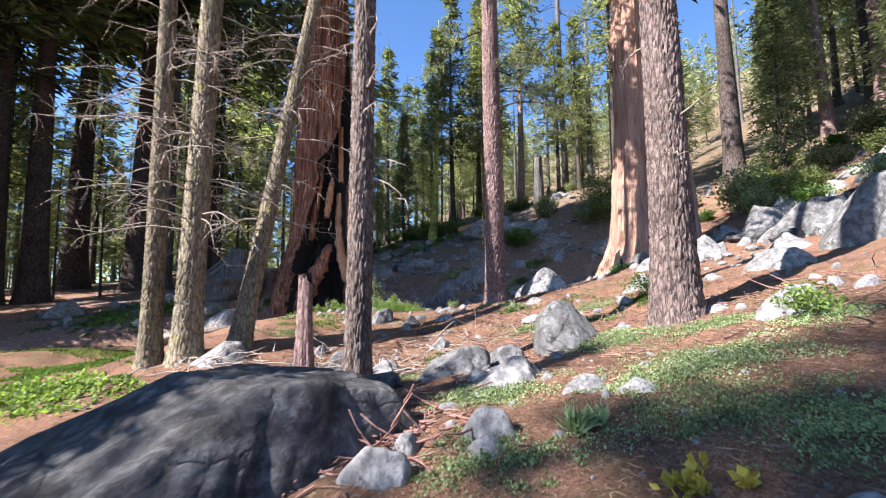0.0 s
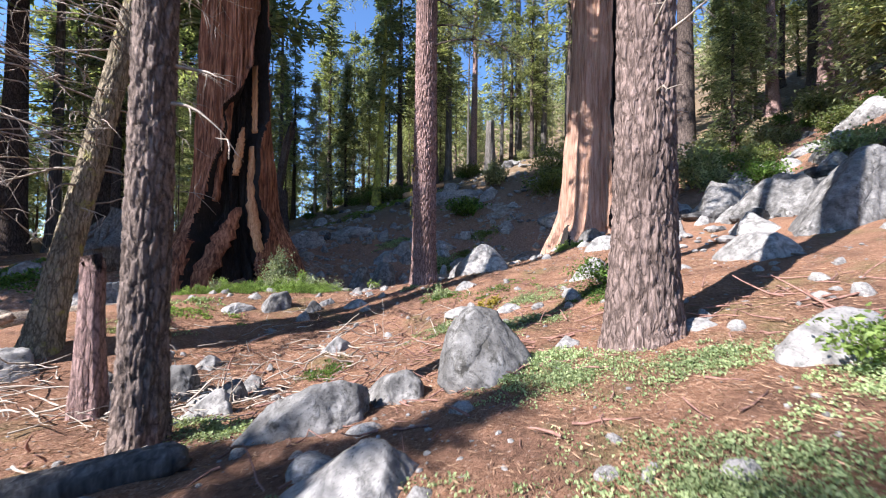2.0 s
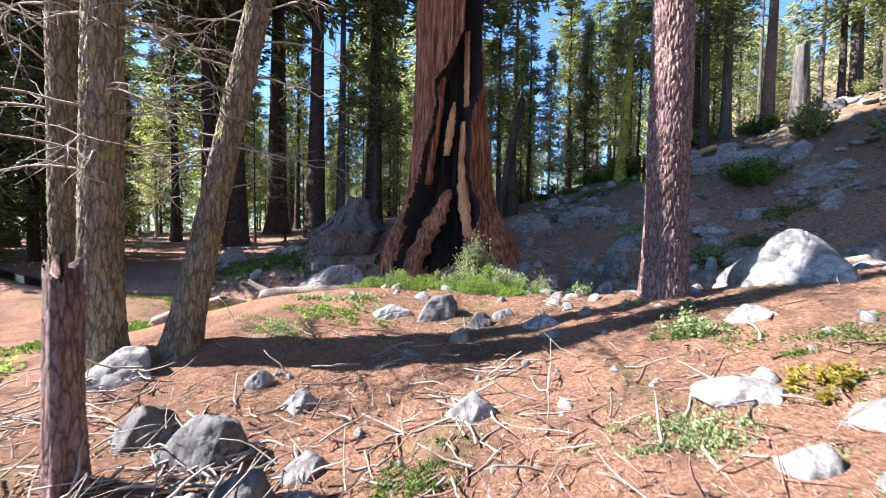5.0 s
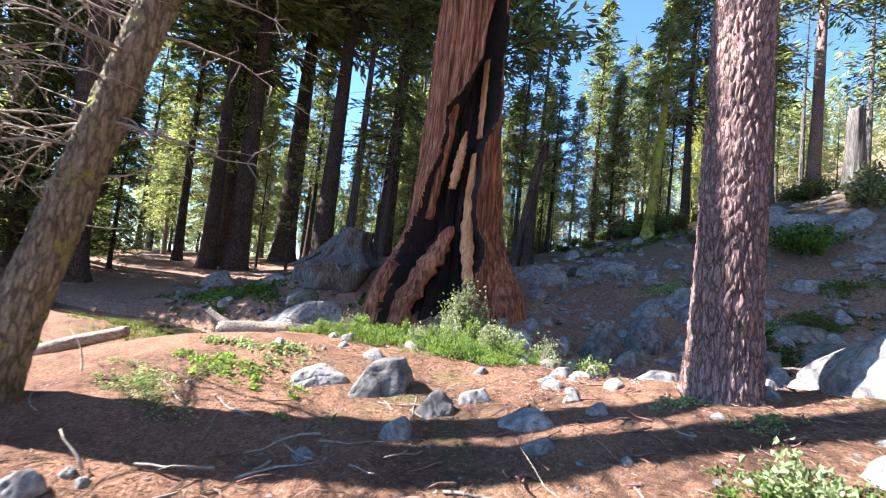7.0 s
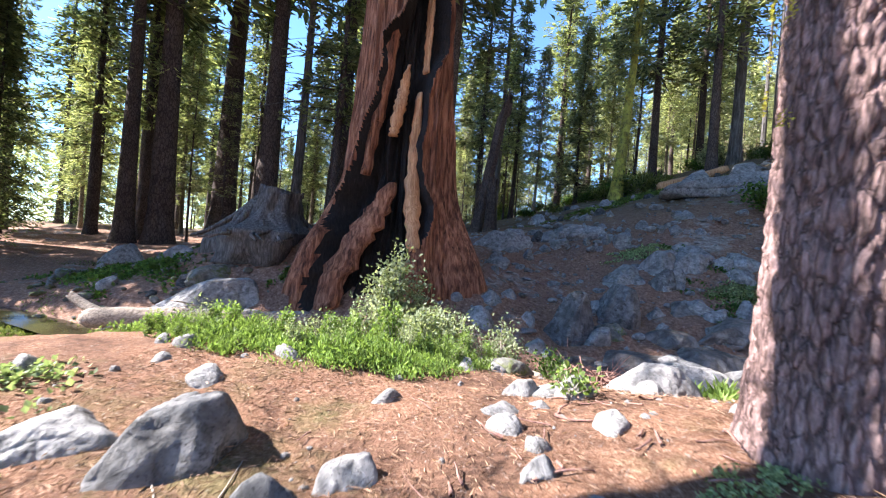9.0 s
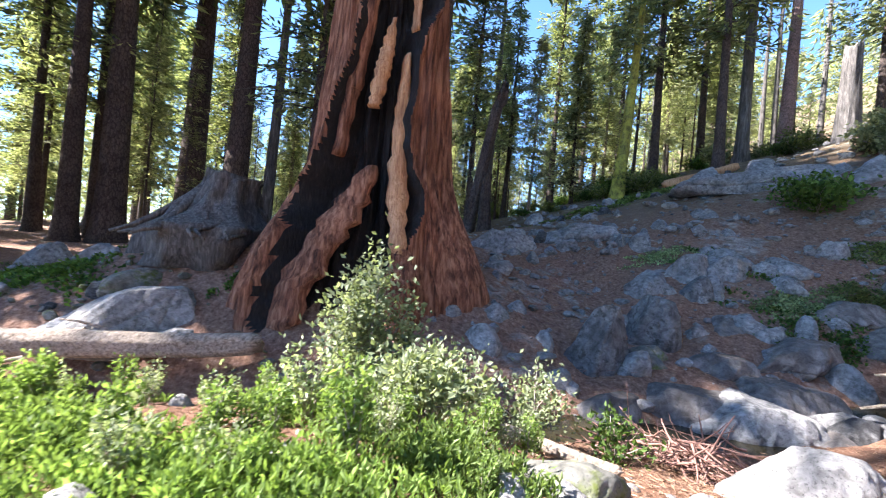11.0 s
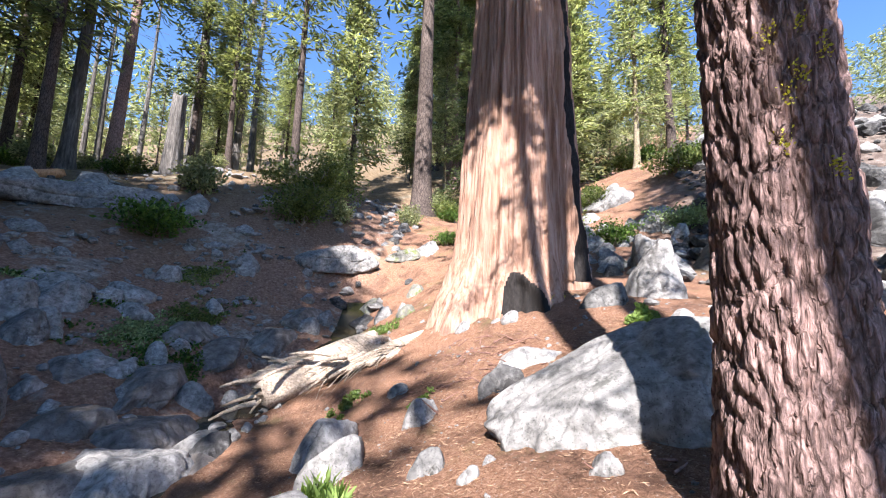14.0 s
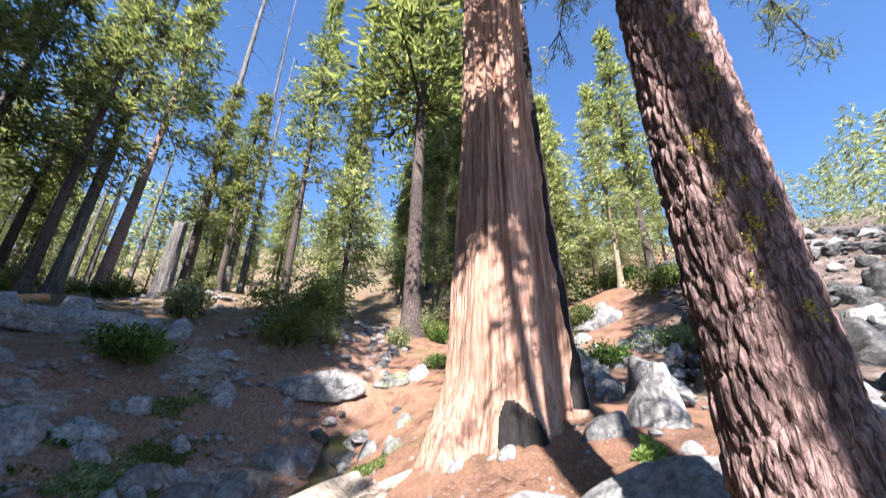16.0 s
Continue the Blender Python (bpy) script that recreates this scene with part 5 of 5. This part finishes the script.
brush_pile("dry twigs and branches beside the dark slab", -0.6, 3.5, 0.85, 320, 72, TWIG_RED, 0.45, 0.03)
brush_pile("pale dead twigs among the rocks", -1.6, 7.3, 1.3, 190, 73, TWIG, 0.7, 0.12)
brush_pile("dead twigs lying beneath the mossy pines", -4.0, 7.4, 1.3, 110, 74, TWIG, 0.9, 0.2)
brush_pile("fallen twigs scattered over the needle slope", 1.0, 7.8, 3.2, 520, 75, TWIG_RED, 0.4, 0.03)
brush_pile("pale sticks fallen on the needle slope", -0.4, 9.0, 2.6, 150, 80, TWIG, 0.8, 0.05)
brush_pile("fallen twigs below the big pine", 1.5, 11.8, 2.4, 140, 76, TWIG_RED, 0.35, 0.03)
brush_pile("dry sticks on the bank below the sequoia", 5.2, 16.6, 1.6, 120, 77, TWIG_RED, 0.5, 0.05)
brush_pile("branches lying on the sunny slope", 4.5, 5.6, 1.8, 60, 78, TWIG_RED, 0.8, 0.04)
brush_pile("fallen sticks on the shaded bank", -1.0, 22.5, 2.6, 120, 79, TWIG_RED, 0.7, 0.04)


# ---- plants ----
def low_plants(label, x, y, rx, ry, n, mat, size, high, seed, name="ground_plants", turn=0.0, width=0.36, up=0.7):
    """A patch of small leaves over the ground, thinning to its uneven edge."""
    rng = np.random.default_rng(seed)
    clumps = rng.normal(size=(max(6, n // 45), 2)) * 0.42
    which = rng.integers(0, len(clumps), n)
    c = clumps[which] + rng.normal(size=(n, 2)) * 0.11 * rng.uniform(0.4, 1.2, len(clumps))[which, None]
    tallness = rng.uniform(0.35, 1.5, len(clumps))[which]
    cs, sn = math.cos(radians(turn)), math.sin(radians(turn))
    px, py = c[:, 0] * rx, c[:, 1] * ry
    px, py = x + px * cs - py * sn, y + px * sn + py * cs
    pz = floor_at(px, py) + 0.005 + high * tallness * rng.random(n) ** 1.4 * np.exp(-(c**2).sum(1))
    d = rng.normal(size=(n, 3)) * np.array([1, 1, 0.35]) + np.array([0, 0, up])
    v, f = sprays(np.stack([px, py, pz], 1), d, rng.uniform(0.55, 1.3, n) * size, rng, width)
    return tagged(new(name, mesh_of(name, v, f, mat, False)), label, "plants", kind="stuff")


for k, (x, y, rx, ry, n) in enumerate(((0.55, 3.95, 0.8, 0.4, 900), (2.3, 3.7, 1.1, 0.7, 1800), (2.35, 5.55, 0.8, 0.5, 1300), (1.9, 2.75, 0.8, 0.6, 1500), (0.35, 2.75, 0.6, 0.4, 1100), (2.3, 2.3, 0.7, 0.5, 900), (3.3, 5.1, 0.7, 0.35, 1100), (2.4, 3.75, 0.6, 0.5, 800), (0.35, 4.1, 0.5, 0.35, 900),
                                       (-0.6, 6.0, 0.5, 0.4, 500), (1.8, 3.5, 0.6, 0.3, 800), (3.8, 4.2, 0.6, 0.4, 700))):
    low_plants("low leafy green plants on the sunny slope", x, y, rx, ry, int(n * 3.2), LEAF_LOW, 0.023, 0.05, 800 + k)
for k, (x, y, rx, ry, n) in enumerate(((-0.05, 8.2, 0.5, 0.5, 500), (1.72, 8.95, 0.7, 0.4, 800), (3.3, 9.4, 0.9, 0.5, 900), (4.3, 8.4, 0.9, 0.5, 1700), (2.3, 6.1, 0.6, 0.4, 1100), (-0.9, 6.4, 0.6, 0.4, 500), (1.85, 10.9, 0.45, 0.3, 600), (2.65, 7.95, 0.9, 0.45, 1200), (-3.6, 10.1, 0.9, 0.35, 700), (4.2, 7.9, 0.6, 0.5, 900), (1.3, 12.5, 0.3, 0.2, 250), (1.85, 12.0, 0.35, 0.25, 250), (3.0, 10.4, 0.8, 0.4, 500))):
    low_plants("small green plants in the needle litter", x, y, rx, ry, int(n * 2.2), LEAF_LOW if k % 3 else LEAF_GREEN, 0.028, 0.07, 820 + k)
low_plants("yellowing low plants on the needle slope", 2.7, 9.65, 0.4, 0.3, 500, LEAF_YELLOW, 0.05, 0.12, 841)
low_plants("yellow-green moss at the clearing edge", -3.2, 10.8, 1.0, 0.3, 1200, LEAF_BRIGHT, 0.04, 0.04, 842)
# Bright leaves put the sunlight into this grass's colour.
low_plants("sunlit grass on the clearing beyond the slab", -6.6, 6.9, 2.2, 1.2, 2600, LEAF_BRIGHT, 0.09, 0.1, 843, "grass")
low_plants("sparse grass on the clearing", -3.4, 11.3, 1.1, 0.5, 500, LEAF_LOW, 0.06, 0.06, 844, "grass")
low_plants("green leafy plants on the shaded bank", 3.6, 23.6, 1.4, 1.0, 1700, LEAF_GREEN, 0.09, 0.08, 845)
low_plants("green leafy plants across the creek", 2.2, 26.0, 1.6, 0.9, 1400, LEAF_GREEN, 0.1, 0.1, 846)
low_plants("green plants beside the sequoia root", -7.5, 18.3, 0.6, 0.5, 700, LEAF_GREEN, 0.08, 0.15, 847)
# Darker leaves put the clearing's shade into the grass colour.
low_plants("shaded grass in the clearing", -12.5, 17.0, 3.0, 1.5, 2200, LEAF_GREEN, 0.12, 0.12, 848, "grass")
# Sunshine on this strip is put into its bright leaf colour.
low_plants("sunlit grassy strip below the mossy tree", -0.5, 36.5, 3.0, 0.9, 2200, LEAF_BRIGHT, 0.16, 0.15, 849, "grass", 12)
low_plants("bright grass between the creek stones", 7.4, 20.9, 0.7, 0.5, 1100, LEAF_BRIGHT, 0.13, 0.15, 850, "grass", up=1.6, width=0.12)
low_plants("grass tuft beside the pale boulder", 1.75, 16.4, 0.3, 0.25, 500, LEAF_BRIGHT, 0.2, 0.2, 851, "grass", up=1.8, width=0.08)
low_plants("small weeds beside the sequoia base", 7.5, 16.2, 0.4, 0.3, 350, LEAF_YELLOW, 0.09, 0.14, 852, "grass", up=1.4, width=0.12)
low_plants("small leafy weeds near the boulder", 6.1, 14.2, 0.5, 0.35, 700, LEAF_BRIGHT, 0.07, 0.18, 853)
low_plants("small weeds on the needle bank", 4.4, 17.0, 0.35, 0.25, 350, LEAF_BRIGHT, 0.06, 0.07, 854)
low_plants("small weeds beside the driftwood", 4.6, 18.9, 0.5, 0.3, 500, LEAF_BRIGHT, 0.07, 0.12, 855)
low_plants("yellow-leaved low plants beside the path", 1.15, 2.05, 0.3, 0.15, 120, LEAF_YELLOW, 0.07, 0.14, 856)
low_plants("grass tuft beside a pale stone", 0.95, 2.9, 0.16, 0.12, 220, LEAF_LOW, 0.16, 0.05, 857, "grass", up=1.2, width=0.06)
for k, (x, y, rx, ry, n, s) in enumerate(((-1.7, 13.45, 0.9, 0.4, 5200, 0.06), (-2.9, 13.1, 0.9, 0.45, 4600, 0.06), (-1.2, 14.3, 0.6, 0.45, 3000, 0.06), (-4.2, 13.4, 1.0, 0.5, 2600, 0.07), (-2.2, 14.6, 0.9, 0.4, 2200, 0.06))):
    low_plants("lush bright green herbs along the creek", x, y, rx, ry, int(n * 1.5), LEAF_BRIGHT, s * 0.9, 0.2, 860 + k, "herbs", 20, up=1.5, width=0.15)


# Clearing grass in the darker leaf colours, standing in for shade.
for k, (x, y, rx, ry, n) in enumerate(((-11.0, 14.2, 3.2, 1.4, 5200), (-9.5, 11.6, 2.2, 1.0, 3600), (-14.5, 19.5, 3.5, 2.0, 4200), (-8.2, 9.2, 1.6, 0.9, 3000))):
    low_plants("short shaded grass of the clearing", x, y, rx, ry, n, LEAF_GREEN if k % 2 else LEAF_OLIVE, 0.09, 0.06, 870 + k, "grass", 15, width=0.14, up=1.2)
for k, (x, y, rx, ry, n) in enumerate(((3.6, 24.6, 1.2, 0.6, 2600), (5.4, 25.6, 1.4, 0.7, 2600), (0.6, 26.4, 1.4, 0.5, 1800), (-2.8, 34.5, 3.0, 0.8, 2600), (3.0, 36.8, 2.6, 0.7, 2400), (6.6, 27.8, 1.6, 0.5, 2200))):
    low_plants("low green plants over the far bank", x, y, rx, ry, n, LEAF_OLIVE if k % 2 else LEAF_LOW, 0.07, 0.07, 880 + k, "ground_plants", 20)


def shrub(label, x, y, r, h, n, mat, size, seed, name="shrub", group="", sticks=16):
    rng = np.random.default_rng(seed)
    t = thing(name, label, "shrub", (x, y, level(x, y)), group)
    paths, tips = [], []
    for _ in range(sticks):
        a, q = rng.uniform(0, 2 * math.pi), rng.uniform(0.2, 1.0)
        tip = np.array([math.cos(a) * r * q, math.sin(a) * r * q, h * rng.uniform(0.55, 1.0) * (1.15 - 0.5 * q)])
        pts = [np.array([0, 0, -0.05]), tip * np.array([0.3, 0.3, 0.45]) + rng.normal(size=3) * 0.04 * r, tip * 0.72 + rng.normal(size=3) * 0.05 * r, tip]
        paths.append([(p, 0.014 * h * (1.1 - k / 4)) for k, p in enumerate(pts)])
        tips += [pts[1], pts[2], pts[2], tip, tip]
    tagged(part("stem", mesh_of("stem", *tubes(paths, 4), TWIG), t), kind="stuff")
    tips = np.array(tips)
    c = tips[rng.integers(0, len(tips), n)] + rng.normal(size=(n, 3)) * np.array([0.17 * r, 0.17 * r, 0.12 * h])
    c[:, 2] = np.maximum(c[:, 2], 0.02)
    v, f = sprays(c, rng.normal(size=(n, 3)) + np.array([0, 0, 0.5]) + c * np.array([0.6 / r, 0.6 / r, 0]), rng.uniform(0.6, 1.3, n) * size, rng, 0.3)
    part("foliage", mesh_of("foliage", v, f, mat, False), t)
    return t


shrub("pale sage-green leafy shrub by the creek", -2.75, 15.75, 0.5, 1.5, 4200, LEAF_SAGE, 0.07, 901)
shrub("grey-green leafy shrub among bright herbs", -1.9, 15.35, 0.6, 0.75, 2600, LEAF_SAGE, 0.07, 902)
shrub("sparse grey-green shrub at the creek edge", -1.1, 16.2, 0.45, 0.75, 900, LEAF_SAGE, 0.06, 903)
shrub("thin leafy shrub at the creek edge", -0.35, 16.4, 0.35, 0.5, 500, LEAF_GREEN, 0.06, 904)
shrub("small sprouting plant on the creek bank", 0.3, 13.6, 0.22, 0.28, 160, LEAF_BRIGHT, 0.06, 905)
shrub("low green shrub against the slope rocks", 4.45, 8.7, 0.65, 0.45, 1700, LEAF_GREEN, 0.05, 906)
shrub("small green shrub in front of the pine", 1.85, 10.95, 0.32, 0.25, 600, LEAF_LOW, 0.05, 907)
shrub("small yellow-green shrub by a boulder", 3.85, 4.25, 0.35, 0.3, 600, LEAF_BRIGHT, 0.05, 908)
shrub("large green bush below the forest slope", 13.3, 30.6, 2.6, 2.9, 7500, LEAF_OLIVE, 0.17, 909)
shrub("large sunlit bush beside the creek rocks", 11.2, 29.0, 1.8, 1.9, 3800, LEAF_OLIVE, 0.15, 910)
shrub("dark green bush on the bedrock hump", 5.6, 30.0, 1.5, 1.2, 2200, LEAF_GREEN, 0.18, 911)
shrub("leafy shrub beside the sequoia on the hillside", 14.5, 16.0, 1.0, 0.9, 1500, LEAF_GREEN, 0.12, 912)
shrub("green shrub below the hillside rocks", 15.6, 13.9, 1.2, 0.8, 1500, LEAF_LOW, 0.12, 913)
SPROUT = shrub("upright bright green herb by the creek", -1.6, 13.9, 0.16, 0.55, 420, LEAF_BRIGHT, 0.05, 915, name="tall_herb", group="creek herbs", sticks=7)
SPROUT_PALE = shrub("pale sage herb among the green herbs", -2.3, 14.4, 0.2, 0.6, 420, LEAF_SAGE, 0.05, 916, name="tall_herb", group="creek herbs", sticks=8)


def creek_herbs():
    rng = random.Random(11)
    for k in range(46):
        x = rng.uniform(-4.2, -0.9)
        y = 13.2 + 0.25 * (x + 2.5) + rng.uniform(-0.3, 1.7)
        copy_thing(SPROUT_PALE if k % 4 == 0 else SPROUT, pose(x, y, level(x, y) - 0.03, rng.uniform(-8, 8), rng.uniform(-8, 8), rng.uniform(0, 360)) @ Matrix.Scale(rng.uniform(0.35, 0.75), 4))


creek_herbs()
BUSHES = [shrub("green shrub in the undergrowth of the slope", 18.3, 22.8, 1.2, 1.1, 1300, LEAF_GREEN, 0.17, 920, group="undergrowth"),
          shrub("sunlit shrub in the undergrowth of the slope", 16.5, 18.3, 1.2, 1.2, 1800, LEAF_OLIVE, 0.14, 921, group="undergrowth"),
          shrub("young conifer sapling in the undergrowth", 8.4, 33.0, 0.9, 1.9, 1500, NEEDLE_LIGHT, 0.2, 922, group="undergrowth")]


def undergrowth():
    rng = random.Random(5)
    for _ in range(105):
        if rng.random() < 0.6:
            x, y = rng.uniform(-14, 26), rng.uniform(38, 60)
        else:
            x, y = rng.uniform(12, 36), rng.uniform(10, 32)
        if (x - 9) ** 2 + (y - 17) ** 2 < 36:
            continue
        s = rng.uniform(0.5, 1.25)
        copy_thing(BUSHES[rng.randrange(3)], pose(x, y, level(x, y) - 0.05, 0, 0, rng.uniform(0, 360)) @ Matrix.Scale(s, 4))


undergrowth()


# ---- lichen and low boughs on the big pine ----
LICHEN = leafy("yellow_lichen", (0.38, 0.36, 0.03), (0.62, 0.58, 0.08), 0.2, 0.8)


def lichen_on(tree, r, seed):
    rng = np.random.default_rng(seed)
    c, d = [], []
    for _ in range(17):
        a, z = math.pi + rng.normal() * 0.3 + 0.15, rng.uniform(1.7, 3.9)
        m = rng.integers(14, 50)
        aa, zz = a + rng.normal(size=m) * 0.05, z + rng.normal(size=m) * 0.03
        c.append(np.stack([np.cos(aa) * r, np.sin(aa) * r, zz], 1))
        d.append(np.stack([np.cos(aa), np.sin(aa), 0 * aa], 1) + rng.normal(size=(m, 3)) * 0.6)
    c, d = np.concatenate(c), np.concatenate(d)
    v, f = sprays(c, d, rng.uniform(0.01, 0.022, len(c)), rng, 0.4)
    tagged(part("lichen", mesh_of("lichen", v, f, LICHEN, False), tree, "bright yellow tufts of lichen"), kind="stuff")


def low_boughs(tree, seed):
    rng = np.random.default_rng(seed)
    for a, z, l in ((-35, 6.2, 2.6), (-5, 6.8, 2.4), (-70, 7.4, 2.8), (30, 7.6, 2.2), (150, 9.0, 2.4)):
        o = np.array([math.cos(radians(a)), math.sin(radians(a)), 0])
        pts = [o * l * q + np.array([0, 0, z + 0.25 * l * q - 0.55 * l * q * q]) for q in np.linspace(0, 1, 7)]
        paths = [[(p, 0.03 * (1.1 - k / 7)) for k, p in enumerate(pts)]]
        c, d = [], []
        for k in range(2, 7):
            for _ in range(7):
                e = o * 0.6 + rng.normal(size=3) * 0.7 + np.array([0, 0, -0.2])
                tip = pts[k] + e * rng.uniform(0.15, 0.4)
                paths.append([(pts[k], 0.008), ((pts[k] + tip) / 2 + rng.normal(size=3) * 0.03, 0.006), (tip, 0.003)])
                m = 26
                c.append(tip + rng.normal(size=(m, 3)) * 0.05)
                d.append(rng.normal(size=(m, 3)) + e * 0.8)
        bough = part("bough", mesh_of("bough", *tubes(paths, 4), BARK_DARK), tree, "thin low bough with needle tufts")
        c, d = np.concatenate(c), np.concatenate(d)
        v, f = sprays(c, d, rng.uniform(0.09, 0.17, len(c)), rng, 0.05, 0.1)
        tagged(part("needles", mesh_of("needles", v, f, NEEDLE_PINE, False), bough), kind="stuff")


lichen_on(BIG_PINE, 0.36, 951)
low_boughs(BIG_PINE, 952)


# ---- litter ----
def litter(n, seed, across, along):
    """Dry needles and bark flakes over the ground near the path."""
    rng = np.random.default_rng(seed)
    x, y = rng.uniform(*across, n), rng.uniform(*along, n)
    keep = grain(x * 0.8, y * 0.8, 0.5, 91) > rng.uniform(-0.9, 0.5, n)
    x, y = x[keep], y[keep]
    z = floor_at(x, y) + rng.uniform(0.004, 0.022, len(x))
    a = rng.uniform(0, 2 * np.pi, len(x))
    d = np.stack([np.cos(a), np.sin(a), rng.normal(size=len(x)) * 0.12], 1)
    s = rng.uniform(0.03, 0.095, len(x))
    v, f = sprays(np.stack([x, y, z], 1), d, s, rng, 0.045, 0.02)
    tagged(new("needle_litter", mesh_of("needle_litter", v, f, LITTER, False)), "dry reddish needles strewn over the ground", "litter", kind="stuff")


litter(150000, 961, (-3.2, 6.5), (1.0, 17.5))
litter(45000, 963, (-5.0, 9.0), (18.0, 27.5))


def pebbles(n, seed):
    """Gravel and crumbs of bark too small to count."""
    rng = np.random.default_rng(seed)
    u, f = SPHERES[1]
    x, y = rng.uniform(-3.2, 7.5, n), rng.uniform(1.0, 18, n)
    keep = grain(x * 0.9, y * 0.9, 0.5, 57) > rng.uniform(-0.5, 0.9, n)
    x, y = x[keep], y[keep]
    size = 0.008 + 0.03 * rng.random(len(x)) ** 3
    shape = rng.uniform(0.5, 1.1, (len(x), 1, 3)) * np.array([1, 1, 0.6])
    spin = rng.uniform(0, 6.28, len(x))
    p = u[None] * shape * size[:, None, None] * rng.uniform(0.8, 1.2, (len(x), len(u), 1))
    c, s = np.cos(spin)[:, None], np.sin(spin)[:, None]
    p = np.stack([p[..., 0] * c - p[..., 1] * s + x[:, None], p[..., 0] * s + p[..., 1] * c + y[:, None], p[..., 2] + floor_at(x, y)[:, None]], -1)
    faces = (np.array(f)[None] + (np.arange(len(x)) * len(u))[:, None, None]).reshape(-1, 3).tolist()
    tagged(new("gravel", mesh_of("gravel", p.reshape(-1, 3), faces, GRANITE, False)), "pale gravel and crumbs in the litter", "gravel", kind="stuff")


pebbles(9000, 962)
